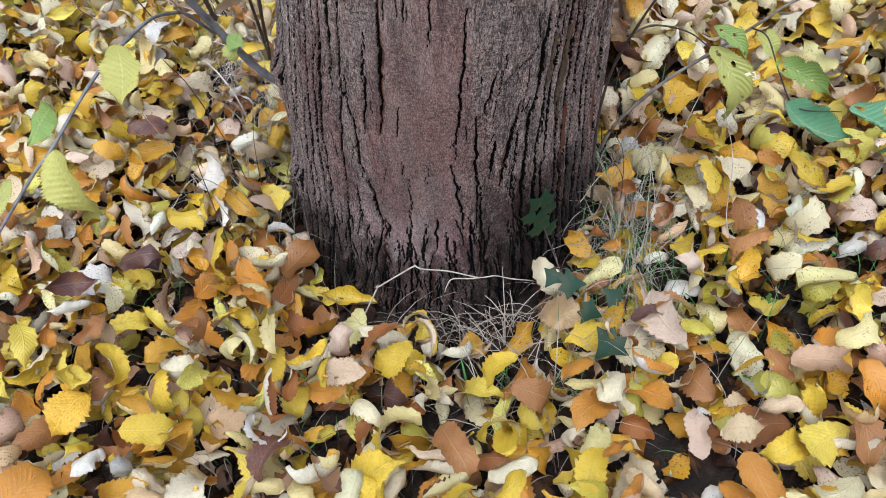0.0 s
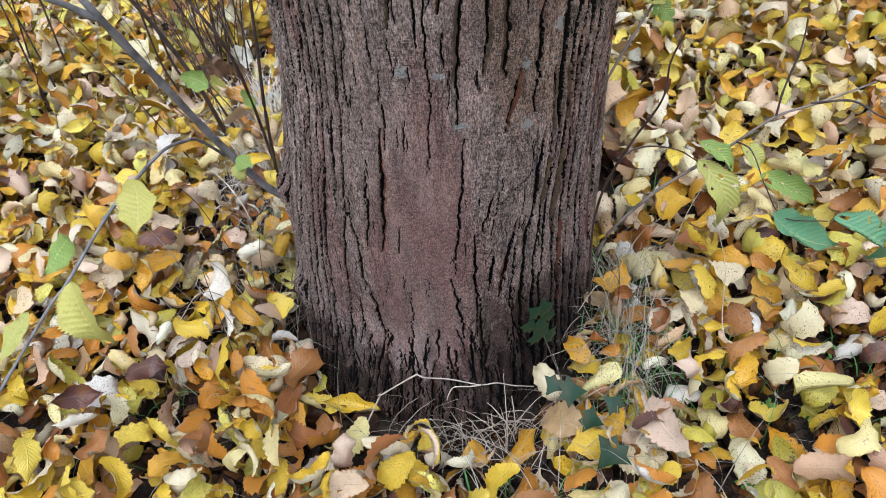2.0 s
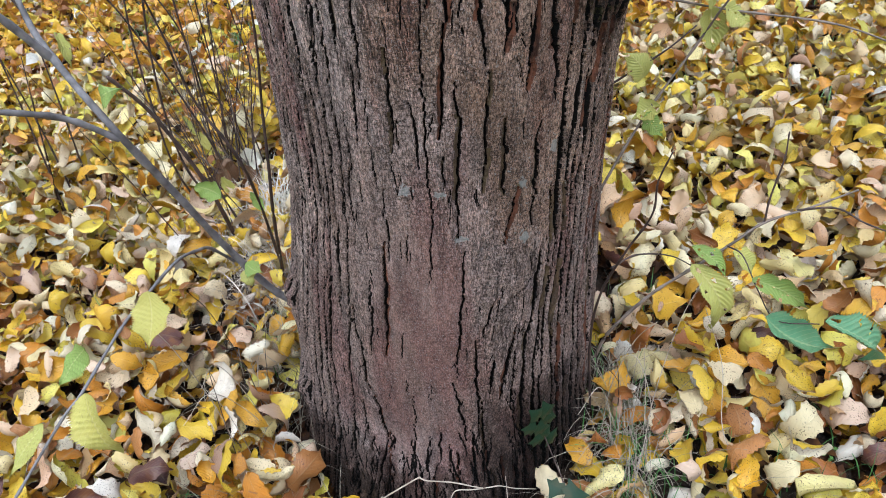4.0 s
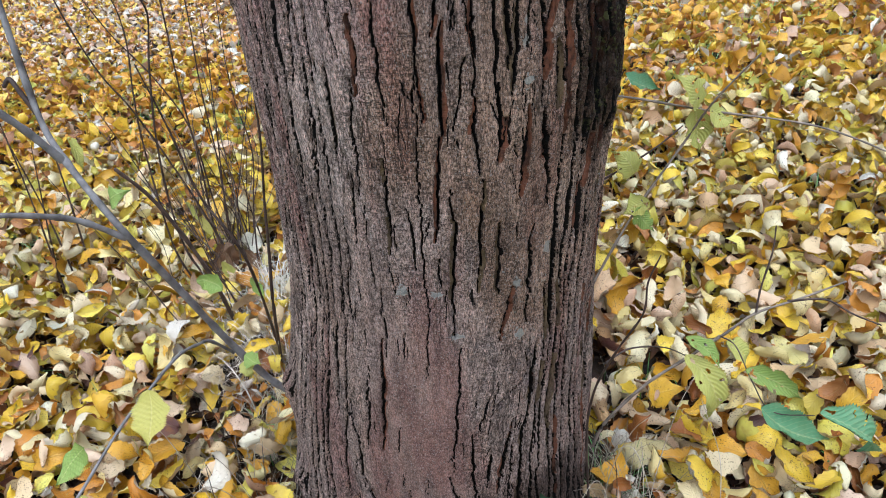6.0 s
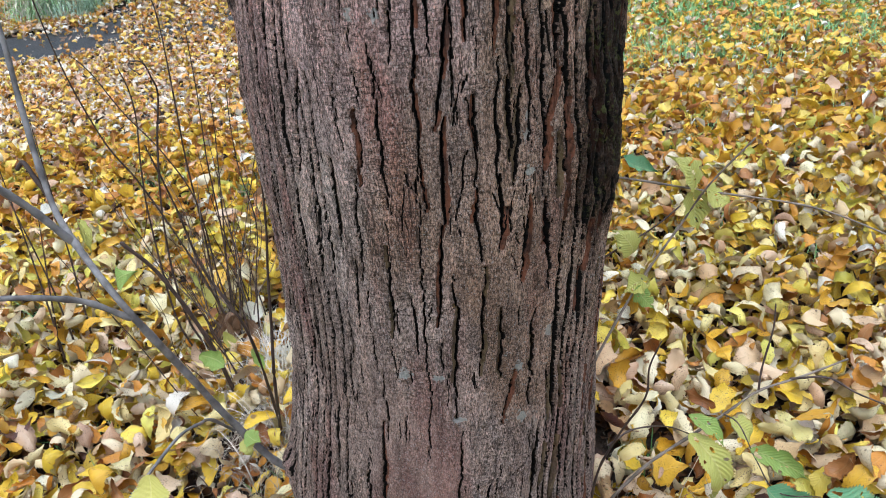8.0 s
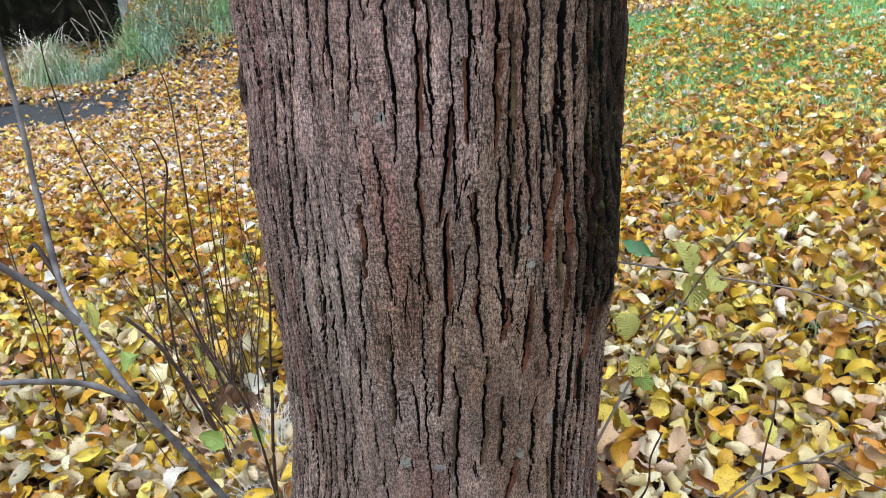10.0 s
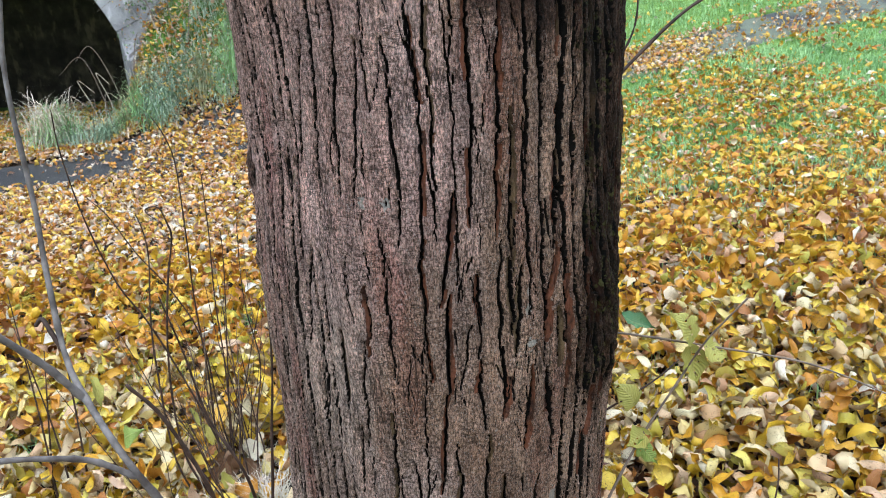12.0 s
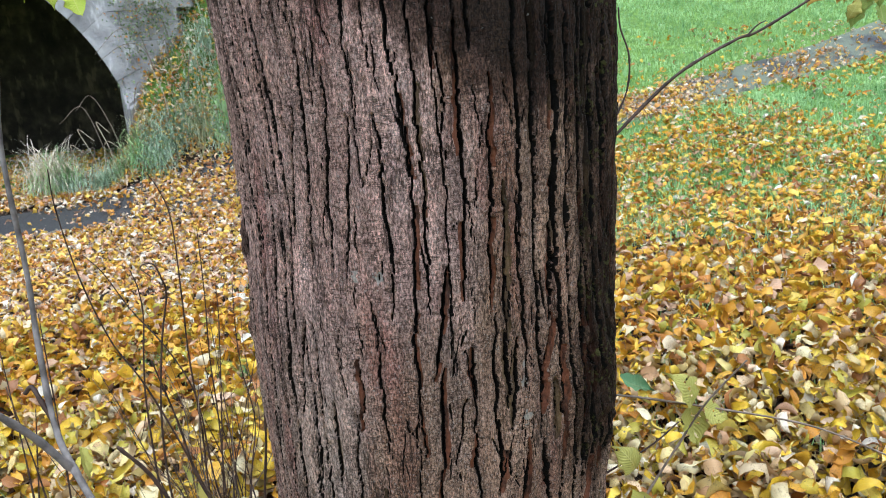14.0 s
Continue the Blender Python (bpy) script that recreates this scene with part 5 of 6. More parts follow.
high = shoot("bare dark twig reaching out from behind the trunk", (0.36, 1.48, 1.42))
part("stem", tube("stem", [(0.33, 1.46, 1.41), (0.405, 1.50, 1.475), (0.539, 1.55, 1.583), (0.667, 1.60, 1.641), (0.714, 1.60, 1.656), (0.815, 1.62, 1.708), (0.880, 1.65, 1.748)], 0.0036, 0.0022, MAT_TWIG, 7, 8, 0.3), high)
part("branch", tube("branch", [(0.693, 1.60, 1.650), (0.710, 1.60, 1.667), (0.727, 1.60, 1.675)], 0.002, 0.001, MAT_TWIG, 6, 6), high)
part("branch", tube("branch", [(0.38, 1.49, 1.47), (0.411, 1.50, 1.511), (0.441, 1.52, 1.565), (0.447, 1.53, 1.627), (0.433, 1.54, 1.678), (0.429, 1.54, 1.715)], 0.0022, 0.0014, MAT_TWIG, 6, 8, 0.4), high)

# low drooping sprays of the crown
spray = part("spray", tube("spray", [(0.85, 1.9, 2.6), (1.1, 2.2, 2.2), (1.35, 2.45, 1.82)], 0.006, 0.003, MAT_TWIG, 6, 6), tree)
spray_rng = np.random.default_rng(155)
for i in range(18):
    x, z = spray_rng.uniform(1.24, 1.56), spray_rng.uniform(1.70, 1.77)
    blade_leaf((x, 2.46 + spray_rng.normal(0, 0.02), z), (x + spray_rng.normal(0, 0.025), 2.44, z - spray_rng.uniform(0.045, 0.065)), 0.7, (MAT_LEAF_YELLOW, MAT_LEAF_OCHRE, MAT_LEAF_GREEN)[i % 3], 130 + i, parent=tree)
for i, (x, z, dx, dz) in enumerate([(-0.49, 1.80, 0.0, -0.05), (-0.47, 1.79, 0.03, -0.06), (-0.52, 1.80, -0.02, -0.03)]):
    blade_leaf((x, 1.3, z), (x + dx * 0.8, 1.28, z + dz * 0.75), 0.75, MAT_LEAF_LIME, 140 + i, parent=tree)
part("spray", tube("spray", [(-0.45, 1.2, 2.9), (-0.48, 1.28, 2.2), (-0.49, 1.3, 1.79)], 0.004, 0.0015, MAT_TWIG, 6, 6), tree)

# ---- the bushy clumps of thin stems beside the trunk ----
shrub = thing("shrub", "leafless clump of thin brown stems rising from dry grass", "shrub", at=(-0.9, 2.3, -0.12))
part("stem", tube("stem", [(-0.53, 1.90, -0.05), (-0.432, 1.66, 0.350), (-0.405, 1.64, 0.529), (-0.382, 1.62, 0.686), (-0.35, 1.58, 0.845), (-0.33, 1.55, 1.0)], 0.0052, 0.002, MAT_TWIG, 7, 8, 0.2), shrub)
part("stem", tube("stem", [(-0.53, 1.92, -0.05), (-0.472, 1.66, 0.489), (-0.540, 1.64, 0.700), (-0.560, 1.62, 0.877), (-0.576, 1.58, 1.046)], 0.0046, 0.0016, MAT_TWIG, 7, 8, 0.2), shrub)
part("stem", tube("stem", [(-0.72, 2.10, -0.08), (-0.73, 2.0, 0.25), (-0.80, 1.95, 0.52), (-0.86, 1.9, 0.66)], 0.0075, 0.005, MAT_TWIG, 7, 8, 0.2), shrub)
for thick, points in [
    (0.0042, [(-0.80, 2.47, -0.10), (-0.845, 2.45, 0.087), (-0.877, 2.41, 0.278), (-0.937, 2.38, 0.504), (-0.980, 2.34, 0.672), (-1.033, 2.31, 0.812), (-1.071, 2.27, 1.038), (-1.084, 2.24, 1.261), (-1.061, 2.20, 1.392)]),
    (0.0040, [(-0.84, 2.52, -0.10), (-0.872, 2.50, 0.10), (-0.860, 2.49, 0.374), (-0.850, 2.46, 0.676), (-0.832, 2.44, 0.909), (-0.821, 2.43, 1.166), (-0.835, 2.41, 1.271), (-0.860, 2.40, 1.330)]),
    (0.0044, [(-0.90, 2.41, -0.10), (-0.958, 2.40, 0.068), (-0.966, 2.39, 0.276), (-0.943, 2.38, 0.526), (-0.894, 2.37, 0.779), (-0.849, 2.36, 0.940), (-0.847, 2.34, 1.001), (-0.859, 2.33, 1.052), (-0.886, 2.32, 1.059), (-0.895, 2.31, 1.048), (-0.862, 2.30, 1.023)]),
    (0.0040, [(-0.96, 2.41, -0.10), (-1.004, 2.40, 0.107), (-0.992, 2.38, 0.504), (-0.969, 2.37, 0.698), (-0.942, 2.37, 0.863), (-0.937, 2.36, 0.963), (-0.948, 2.35, 1.034)]),
    (0.0034, [(-0.81, 2.51, -0.10), (-0.847, 2.50, 0.175), (-0.856, 2.48, 0.513), (-0.921, 2.46, 0.711), (-1.012, 2.44, 0.870), (-1.072, 2.42, 1.010), (-1.118, 2.40, 1.081)]),
    (0.0034, [(-0.83, 2.51, -0.10), (-0.815, 2.50, 0.101), (-0.793, 2.49, 0.413), (-0.786, 2.48, 0.662), (-0.766, 2.47, 0.895), (-0.756, 2.46, 1.058), (-0.750, 2.45, 1.137)]),
    (0.0030, [(-0.72, 2.41, -0.10), (-0.676, 2.40, 0.229), (-0.631, 2.39, 0.459), (-0.644, 2.37, 0.658), (-0.642, 2.36, 0.806), (-0.626, 2.35, 0.986)]),
    (0.0032, [(-0.84, 2.50, -0.10), (-0.815, 2.50, 0.174), (-0.770, 2.50, 0.542), (-0.741, 2.50, 0.800), (-0.734, 2.50, 0.924)]),
]:
    part("stem", tube("stem", points, thick, thick * 0.4, MAT_TWIG, 7, 7, 0.2), shrub)
shrub_rng = np.random.default_rng(61)
for i in range(36):
    bx, by = shrub_rng.normal(-0.80, 0.06), shrub_rng.normal(2.52, 0.06)
    top, lean_x = shrub_rng.uniform(0.40, 0.95), shrub_rng.normal(0.0, 0.22)
    if i % 6 == 0:
        bx, by, lean_x = shrub_rng.normal(-0.70, 0.05), shrub_rng.normal(2.05, 0.08), shrub_rng.normal(-0.35, 0.2)
    lean_y = shrub_rng.normal(0.0, 0.18)
    z0 = float(ground_height(bx, by)) - 0.03
    pts = [(bx, by, z0)]
    for k in (0.25, 0.5, 0.75, 1.0):
        pts.append((bx + lean_x * top * k + shrub_rng.normal(0, 0.014), by + lean_y * top * k + shrub_rng.normal(0, 0.012), z0 + top * k))
    thick = shrub_rng.uniform(0.0016, 0.0038)
    part("stem", tube("stem", pts, thick, thick * 0.3, (MAT_TWIG, MAT_TWIG, MAT_PALE_TWIG)[i % 3], 6, 6, 0.3), shrub)
    for k in (2, 3):
        a = np.array(pts[k])
        side_way = np.array([shrub_rng.choice([-1.0, 1.0]) * shrub_rng.uniform(0.03, 0.08), shrub_rng.normal(0, 0.02), shrub_rng.uniform(0.06, 0.16)])
        part("twig", tube("twig", [a, a + side_way * 0.5 + (0, 0, -0.01), a + side_way], thick * 0.45, 0.0007, MAT_TWIG, 5, 4), shrub)
for i in range(7):
    x, y = shrub_rng.normal(-0.80, 0.05), shrub_rng.normal(2.44, 0.03)
    z0 = float(ground_height(x, y)) + shrub_rng.uniform(0.05, 0.12)
    blade_leaf((x, y, z0 + 0.11), (x + shrub_rng.normal(0, 0.05), y - 0.03, z0), 0.45, MAT_DEAD_LEAF, 330 + i, parent=shrub)
for i, (bx, by, seed) in enumerate([(-0.80, 2.30, 31), (-0.62, 2.05, 32), (-0.92, 2.5, 33), (-0.98, 2.55, 34)]):
    z0 = float(ground_height(bx, by)) + 0.14 + 0.05 * i
    blade_leaf((bx, by, z0 + 0.08), (bx + 0.05, by - 0.04, z0), 0.42, (MAT_LEAF_YELLOW, MAT_LEAF_GREEN, MAT_LEAF_LEMON, MAT_LEAF_YELLOW)[i], seed, parent=shrub)
outer = thing("shrub", "few dark upright stems in a tangle of grass", "shrub", at=(-1.55, 2.5, -0.2))
for i, (dx, lx, top) in enumerate([(0.0, 0.02, 0.95), (0.05, -0.06, 0.8), (-0.06, 0.12, 0.7), (0.08, 0.05, 1.05)]):
    bx, by = -1.55 + dx, 2.5 + 0.03 * i
    z0 = float(ground_height(bx, by)) - 0.03
    part("stem", tube("stem", [(bx, by, z0), (bx + lx * 0.4 + 0.01, by, z0 + top * 0.5), (bx + lx, by, z0 + top)], 0.0045, 0.0016, MAT_TWIG, 6, 8, 0.3), outer)

# ---- bridge ----


def box_mesh(name, x0, x1, y0, y1, z0, z1, material, bevel=0.02):
    bm = bmesh.new()
    bmesh.ops.create_cube(bm, size=1, matrix=Matrix.LocRotScale(((x0 + x1) / 2, (y0 + y1) / 2, (z0 + z1) / 2), None, (x1 - x0, y1 - y0, z1 - z0)))
    if bevel:
        bmesh.ops.bevel(bm, geom=bm.edges[:], offset=bevel, segments=1, affect="EDGES")
    me = bpy.data.meshes.new(name)
    bm.to_mesh(me)
    bm.free()
    me.materials.append(material)
    return me


ARCH_X, ARCH_Z, ARCH_R, FACE_Y = -8.45, 0.0, 3.60, 12.0
bridge = thing("bridge", "weathered stone arch bridge with a dark vault under the bank", "bridge", at=(ARCH_X, FACE_Y, -0.5))


def build_bridge():
    # spandrel wall of coursed blocks round the opening
    r = np.random.default_rng(71)
    z = -0.8
    while z < 4.6:
        h = r.uniform(0.20, 0.27)
        x = -13.4 + r.uniform(0, 0.5)
        while x < -3.4:
            w = r.uniform(0.3, 0.6)
            x1 = x + w
            corner = min(math.hypot(a - ARCH_X, max(b - ARCH_Z, 0)) for a in (x, x1) for b in (z, z + h))
            if corner > ARCH_R + 0.02 and x1 < -3.6:
                part("stone", box_mesh("stone", x, x1 - 0.003, FACE_Y + r.uniform(-0.012, 0.012), FACE_Y + 0.5, z, z + h - 0.003, MAT_STONE, 0.005), bridge)
            x = x1
        z += h
    # ring of voussoirs
    n = 40
    for i in range(n):
        a0, a1, thick = math.pi * i / n, math.pi * (i + 1) / n - 0.0003, r.uniform(0.40, 0.52)
        pts = [(ARCH_X + q * math.cos(a), ARCH_Z + q * math.sin(a)) for a, q in ((a0, ARCH_R), (a1, ARCH_R), (a1, ARCH_R + thick), (a0, ARCH_R + thick))]
        verts = [(px, y, pz) for y in (FACE_Y - 0.02 + r.uniform(-0.01, 0.01), FACE_Y + 0.55) for px, pz in pts]
        faces = [(0, 1, 2, 3), (7, 6, 5, 4), (0, 4, 5, 1), (1, 5, 6, 2), (2, 6, 7, 3), (3, 7, 4, 0)]
        bm = bmesh.new()
        bv = [bm.verts.new(v) for v in verts]
        for f in faces:
            bm.faces.new([bv[k] for k in f])
        bmesh.ops.bevel(bm, geom=bm.edges[:], offset=0.003, segments=1, affect="EDGES")
        me = bpy.data.meshes.new("voussoir")
        bm.to_mesh(me)
        bm.free()
        me.materials.append(MAT_STONE)
        part("voussoir", me, bridge)
    # vault, side walls and an added end wall that closes the passage in darkness
    a = np.concatenate([[-0.3], np.linspace(0, math.pi, 40), [math.pi + 0.3]])
    px = ARCH_X + ARCH_R * np.where((a < 0) | (a > math.pi), np.sign(np.cos(a)), np.cos(a))
    pz = np.where((a < 0) | (a > math.pi), -1.2, ARCH_Z + ARCH_R * np.sin(a))
    ys = np.linspace(FACE_Y + 0.1, FACE_Y + 9, 28)
    step = 0.03 * (np.arange(len(a)) % 2)
    verts = np.stack([np.broadcast_to(px, (28, 42)) + step * 0.5, np.broadcast_to(ys[:, None], (28, 42)), np.broadcast_to(pz, (28, 42)) + step], -1).reshape(-1, 3)
    part("vault", mesh_from("vault", verts, grid_faces(28, 42), MAT_SHADED_STONE, smooth=False), bridge, "stone vault coloured dark for the shade inside")
    zz = -1.0
    while zz < 3.4:
        part("end_course", box_mesh("end_course", ARCH_X - 3.6, ARCH_X + 3.6, FACE_Y + 5.0 + r.uniform(-0.03, 0.03), FACE_Y + 5.4, zz, zz + 0.402, MAT_SHADED_STONE, 0.0), bridge)
        zz += 0.4
    # sloping wing wall
    bm = bmesh.new()
    low, high_ = (-4.95, 11.8), (-4.45, 12.25)
    vs = [bm.verts.new(v) for v in [(low[0], low[1], -0.6), (high_[0], high_[1], -0.6), (high_[0], high_[1], 1.45), (low[0], low[1], 0.95),
                                    (low[0] - 0.25, low[1] + 0.4, -0.6), (high_[0] - 0.25, high_[1] + 0.4, -0.6), (high_[0] - 0.25, high_[1] + 0.4, 2.1), (low[0] - 0.25, low[1] + 0.4, 1.6)]]
    for f in [(0, 1, 2, 3), (7, 6, 5, 4), (0, 4, 5, 1), (1, 5, 6, 2), (2, 6, 7, 3), (3, 7, 4, 0)]:
        bm.faces.new([vs[i] for i in f])
    bmesh.ops.bevel(bm, geom=bm.edges[:], offset=0.04, segments=2, affect="EDGES")
    me = bpy.data.meshes.new("wing_wall")
    bm.to_mesh(me)
    bm.free()
    me.materials.append(MAT_STONE)
    part("wing_wall", me, bridge, "pale grey slanting wing wall")


build_bridge()


def bramble_on_wall():
    """Small leaves of creepers: hanging over the wall beside the arch and running over the bank."""
    r = np.random.default_rng(181)
    heads = np.stack([r.uniform(-5.0, -3.7, 60), np.full(60, FACE_Y - 0.06), r.uniform(1.3, 3.0, 60)], -1)
    heads[:, 2] += 0.5 * (heads[:, 0] + 4.6)
    spots = heads[r.integers(0, 60, 1900)] + r.normal(0, 1, (1900, 3)) * (0.12, 0.05, 0.16)
    x, y = r.uniform(-5.2, -1.5, 9000), r.uniform(11.1, 14.2, 9000)
    ok = (fbm(x * 1.5 + 9, y * 1.5 + 3) > 0.02) & ~((x < -4.75) & (y > 11.8))
    x, y = x[ok], y[ok]
    low = np.stack([x, y, ground_height(x, y) + r.uniform(0.0, 0.14, len(x))], -1)
    return spread("creeper", np.vstack([spots, low]), SHAPES_FAR, 3, 2, MAT_CREEPER, 0.060, 0.8, 182)


MAT_CREEPER = leaf_material("creeper_leaves", [(0.0, (0.11, 0.19, 0.09)), (0.25, (0.18, 0.30, 0.13)), (0.5, (0.30, 0.42, 0.24)), (0.68, (0.42, 0.40, 0.33)), (0.86, (0.55, 0.24, 0.05)), (0.94, (0.62, 0.46, 0.10))], veins=False)
creeper = thing("creeper", "straggling green and brown creeper over the wall and bank", "creeper", bramble_on_wall(), kind="stuff")
cane_rng = np.random.default_rng(183)
for i in range(34):
    cx, cy = cane_rng.uniform(-4.6, -2.6), cane_rng.uniform(11.5, 13.4)
    cz, way, rise = float(ground_height(cx, cy)), cane_rng.normal(0, 0.35, 2), cane_rng.uniform(0.25, 0.7)
    part("cane", tube("cane", [(cx, cy, cz - 0.05), (cx + way[0] * 0.4, cy + way[1] * 0.4, cz + rise), (cx + way[0], cy + way[1], cz + rise * 1.1), (cx + way[0] * 1.8, cy + way[1] * 1.8, cz + rise * 0.6)], 0.007, 0.003, (MAT_STALK, MAT_PALE_TWIG)[i % 2], 5, 5), creeper, "pale dry cane")
slope = litter_spots(35, 300, -5.0, -1.2, 11.5, 14.2, lambda x, y, u: (fbm(x * 1.1 + 2, y * 1.1 + 7) > -0.1) & ~((x < -4.75) & (y > 11.8)))
slope[:, 2] += 0.05
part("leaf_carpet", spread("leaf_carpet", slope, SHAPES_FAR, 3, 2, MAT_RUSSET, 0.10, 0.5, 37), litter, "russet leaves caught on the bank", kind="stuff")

# withered stalks in front of the arch
for i, (x, y, h, lean, nod) in enumerate([(-5.35, 11.4, 0.9, -0.25, 0.25), (-5.15, 11.35, 1.15, -0.30, -0.35), (-5.6, 11.3, 0.7, -0.10, 0.22), (-4.95, 11.4, 1.05, -0.35, -0.25), (-5.25, 11.3, 0.7, 0.10, 0.25), (-4.8, 11.5, 0.9, 0.2, 0.2),
                                          (-5.05, 11.3, 0.85, -0.2, 0.2), (-5.45, 11.25, 0.65, 0.12, -0.2), (-4.2, 11.5, 0.8, -0.15, 0.3), (-3.9, 11.6, 0.75, 0.2, 0.25)]):
    z0 = float(ground_height(x, y))
    thing("dry_stalk", "withered bent stalk standing in the bank grass", "stalk", group="withered stalks on the bank",
          mesh=tube("dry_stalk", [(x, y, z0 - 0.05), (x + lean * 0.3, y, z0 + h * 0.5), (x + lean, y, z0 + h), (x + lean + nod, y - 0.05, z0 + h * 0.8)], 0.008, 0.003, (MAT_STALK, MAT_PALE_TWIG)[i % 2], 6, 6))

# ---- ivy, straw and small things at the trunk's foot ----


def ivy_mesh(size):
    """A five-lobed ivy leaf, slightly domed."""
    outline = [(0.0, -0.30), (0.22, -0.46), (0.34, -0.20), (0.60, -0.12), (0.34, 0.10), (0.22, 0.22), (0.0, 0.62), (-0.22, 0.22), (-0.34, 0.10), (-0.60, -0.12), (-0.34, -0.20), (-0.22, -0.46)]
    verts = [(0, 0, 0.06 * size)] + [(x * size, y * size, -0.10 * size * (x * x + y * y) * 2) for x, y in outline]
    faces = [(0, i + 1, (i + 1) % 12 + 1) for i in range(12)]
    me = bpy.data.meshes.new("ivy_leaf")
    me.from_pydata(verts, [], faces)
    me.polygons.foreach_set("use_smooth", np.ones(12, bool))
    me.materials.append(MAT_IVY)
    return me


ivy = thing("ivy", "dark green ivy sprig creeping up the trunk's foot", "ivy", at=(0.27, 1.0, -0.02))
part("stem", tube("stem", [(0.36, 0.88, -0.05), (0.28, 1.0, 0.03), trunk_point(0.22, 0.12, 0.01), trunk_point(0.20, 0.20, 0.01)], 0.0018, 0.001, MAT_TWIG, 6, 8), ivy)
ivy_rng = np.random.default_rng(77)
for x, z, size in [(0.20, 0.20, 0.042), (0.222, 0.195, 0.048), (0.190, 0.165, 0.044), (0.212, 0.150, 0.050), (0.230, 0.165, 0.044), (0.205, 0.120, 0.044), (0.235, 0.10, 0.046), (0.222, 0.125, 0.040)]:
    leaf = part("leaf", ivy_mesh(size), ivy)
    leaf.matrix_parent_inverse = Matrix()
    leaf.matrix_basis = Matrix.Translation(-Vector(ivy.location)) @ look(trunk_point(x, z, 0.014), trunk_point(x, z - 0.01, -0.05), ivy_rng.uniform(-60, 60))
for x, y, z, size in [(0.275, 0.975, 0.072, 0.058), (0.345, 0.855, 0.030, 0.072), (0.31, 0.92, 0.050, 0.052), (0.36, 0.95, 0.060, 0.045), (0.24, 0.99, 0.075, 0.045)]:
    leaf = part("leaf", ivy_mesh(size), ivy)
    leaf.matrix_parent_inverse = Matrix()
    leaf.matrix_basis = Matrix.Translation(-Vector(ivy.location)) @ pose(x, y, z + 0.022, ivy_rng.uniform(20, 45), ivy_rng.uniform(-15, 15), 0) @ pose(0, 0, 0, 0, 0, ivy_rng.uniform(0, 360))

thing("straw_stalk", "pale dry stalk arched against the trunk's foot", "stalk",
      tube("straw_stalk", [(-0.190, 0.985, -0.08), trunk_point(-0.137, -0.005, 0.012), trunk_point(-0.132, 0.004, 0.014), trunk_point(-0.055, 0.076, 0.010), trunk_point(-0.045, 0.081, 0.012), trunk_point(-0.030, 0.078, 0.014),
                           trunk_point(0.022, 0.070, 0.012), trunk_point(0.083, 0.040, 0.010), trunk_point(0.120, 0.034, 0.012), trunk_point(0.153, 0.012, 0.014), trunk_point(0.200, -0.025, 0.014)], 0.0020, 0.0011, MAT_STALK, 7, 8, 0.2))
thing("straw_stalk", "short dry blade curling off the arched stalk", "stalk",
      tube("straw_stalk", [trunk_point(0.085, 0.040, 0.012), trunk_point(0.060, 0.052, 0.020), trunk_point(0.028, 0.062, 0.026), trunk_point(0.016, 0.045, 0.030), trunk_point(0.012, 0.030, 0.030)], 0.0018, 0.0010, MAT_STALK, 6, 8))

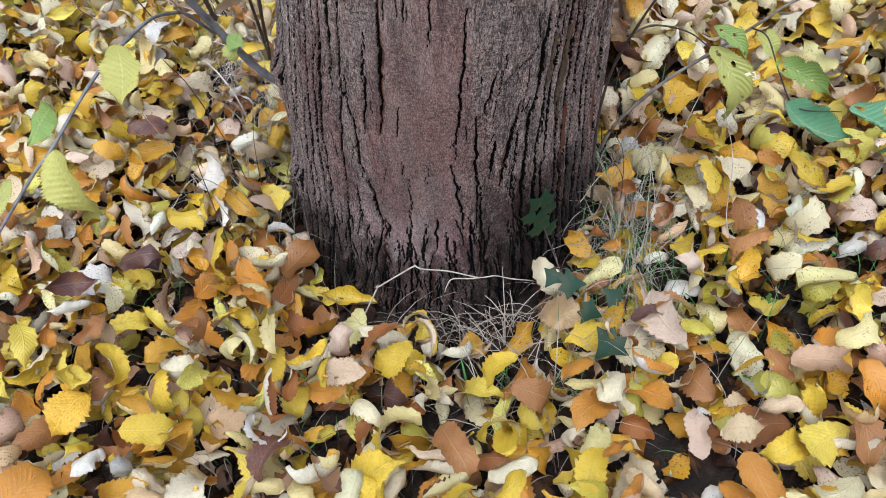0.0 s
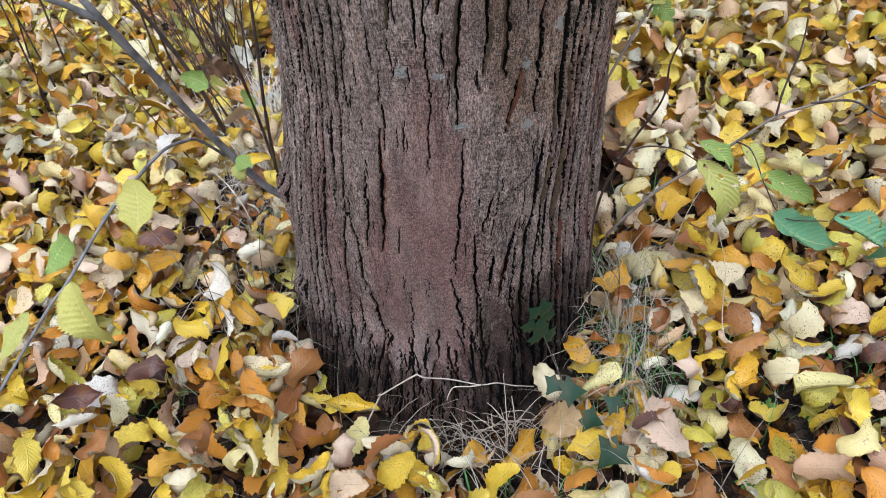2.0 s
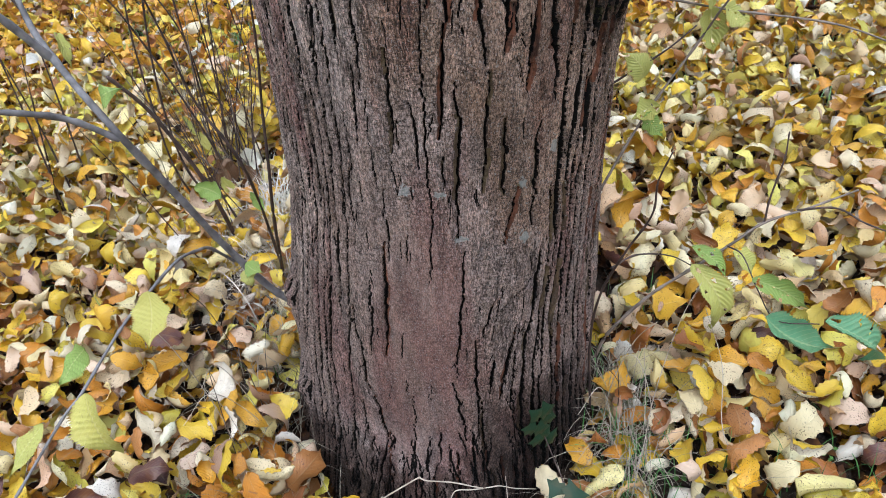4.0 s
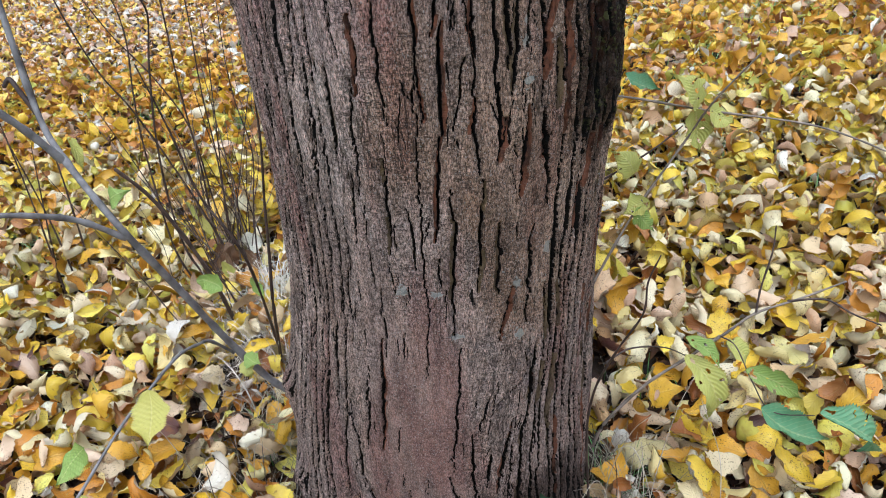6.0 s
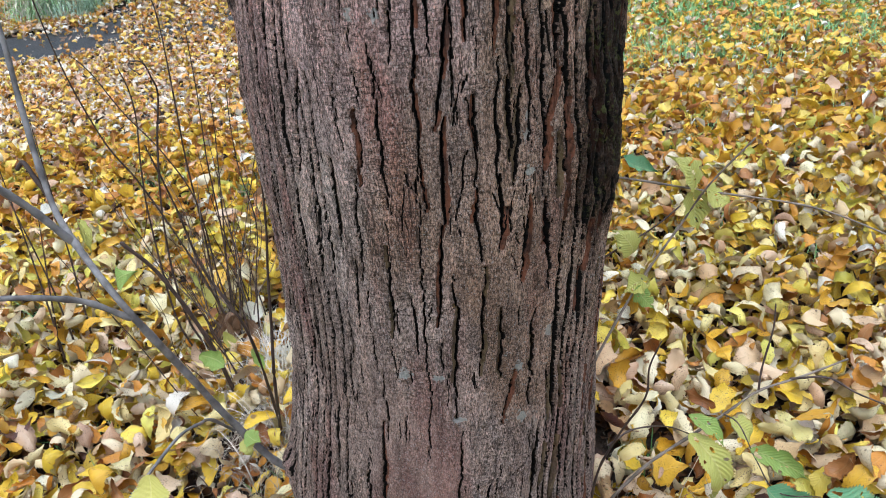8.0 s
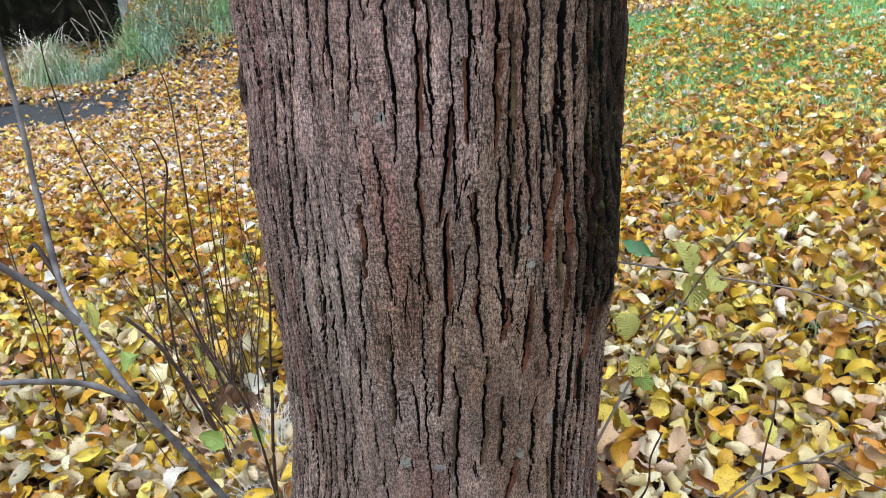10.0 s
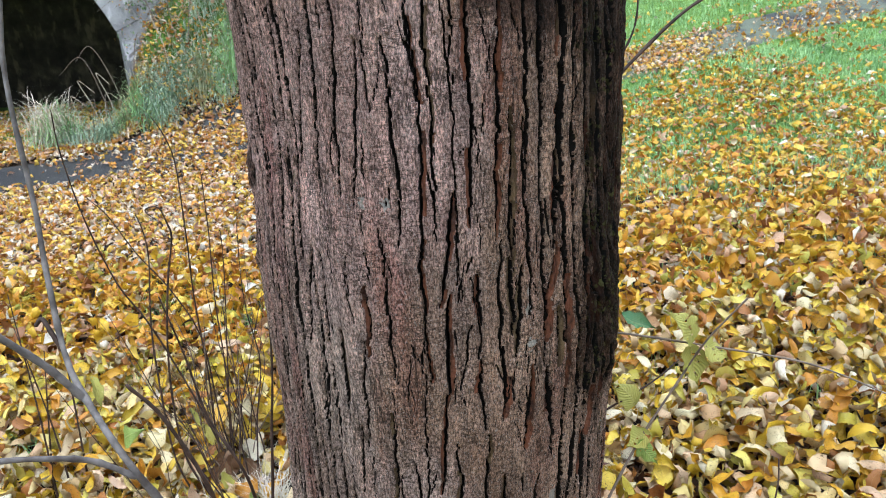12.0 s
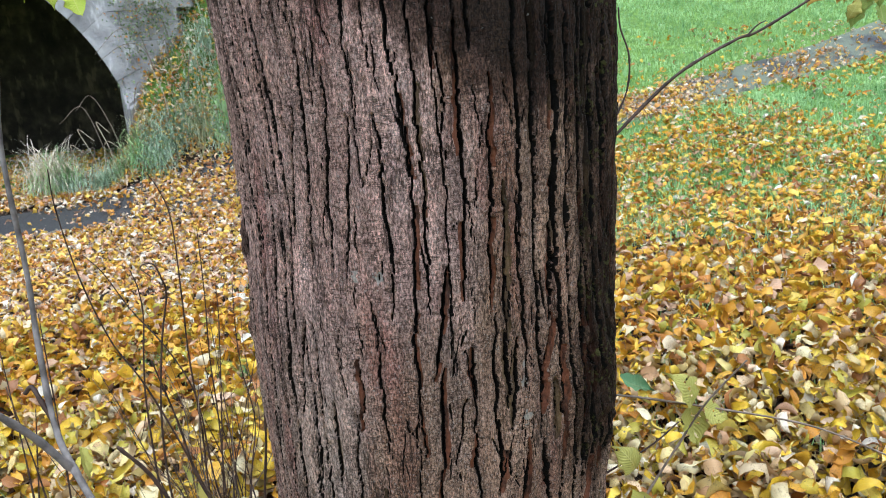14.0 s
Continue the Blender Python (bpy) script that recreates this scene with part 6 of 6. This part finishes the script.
MAT_HERB = leaf_material("herb_leaf", LEAF_TONES, fixed=(0.09, 0.20, 0.04), veins=False)
HERB = bpy.data.meshes.new("leaf")
HERB.from_pydata([(0, 0, 0), (0.5, 0.30, 0.05), (1.0, 0.0, -0.05), (0.5, -0.30, 0.05), (0.5, 0, -0.02)], [], [(0, 4, 1), (1, 4, 2), (2, 4, 3), (3, 4, 0)])
HERB.materials.append(MAT_HERB)
herb_rng = np.random.default_rng(230)
for x, y in [(0.10, 0.80), (0.14, 0.78), (-0.62, 0.93), (0.52, 1.06), (0.60, 0.80), (0.86, 1.10), (-0.45, 0.75), (-0.98, 1.55), (0.42, 1.06), (0.70, 0.98), (-0.30, 0.66), (0.95, 1.35)]:
    z0 = float(ground_height(x, y)) + 0.045
    herb = thing("herb", "tiny green seedling between fallen leaves", "seedling", group="seedlings in the litter", at=(x, y, z0))
    for k in range(6):
        leaf = part("leaf", HERB, herb)
        leaf.matrix_parent_inverse = Matrix()
        size = herb_rng.uniform(0.012, 0.020)
        leaf.matrix_basis = pose(herb_rng.normal(0, 0.006), herb_rng.normal(0, 0.006), herb_rng.uniform(-0.005, 0.012), 0, herb_rng.uniform(-35, 5), k * 60 + herb_rng.uniform(-20, 20)) @ Matrix.Diagonal((size, size, size, 1))
hang_rng = np.random.default_rng(200)
for i in range(16):
    if i < 8:
        x, y, top = hang_rng.uniform(-0.50, -0.40), hang_rng.uniform(1.10, 1.40), hang_rng.uniform(0.25, 0.55)
    else:
        x, y, top = hang_rng.uniform(0.37, 0.52), hang_rng.uniform(1.10, 1.36), hang_rng.uniform(0.15, 0.40)
    z0 = float(ground_height(x, y))
    dx, dy = hang_rng.normal(0, 0.05), hang_rng.normal(-0.03, 0.05)
    thing("dry_stalk", "thin dry grass stalk leaning by the trunk", "stalk", group="dry stalks by the trunk",
          mesh=tube("dry_stalk", [(x, y, z0), (x + dx * 0.2, y + dy * 0.3, z0 + top * 0.5), (x + dx, y + dy, z0 + top), (x + dx * 1.9, y + dy * 1.6, z0 + top * (0.9 if i % 2 else 1.25))],
                    0.0013, 0.0006, (MAT_STALK, MAT_TWIG)[i % 3 == 0], 5, 7))
thing("dry_stalk", "forked dry stalk lying over the leaves", "stalk", group="dry stalks by the trunk",
      mesh=tube("dry_stalk", [(0.66, 1.02, 0.03), (0.62, 1.12, 0.10), (0.63, 1.22, 0.20), (0.60, 1.30, 0.30)], 0.0014, 0.0007, MAT_STALK, 5, 7))

# ---- single leaves lying uppermost before the trunk ----
LEAF_MESHES = []
for i in range(40):
    v, uv = two_sided(leaf_shape(shape_rng, 22, 4), 22, 4)
    LEAF_MESHES.append(mesh_from("leaf", v, leaf_faces(22, 4, True), MAT_LEAF, uv=uv, attrs={"under": np.arange(len(v)) >= len(v) // 2}))
leaf_rng = np.random.default_rng(88)
for place, rot, size in zip(*singles):
    ob = part("leaf", LEAF_MESHES[leaf_rng.integers(0, 40)], litter)
    ob.matrix_basis = Matrix.LocRotScale(Vector(place.tolist()), Matrix(rot.tolist()), (float(size),) * 3)
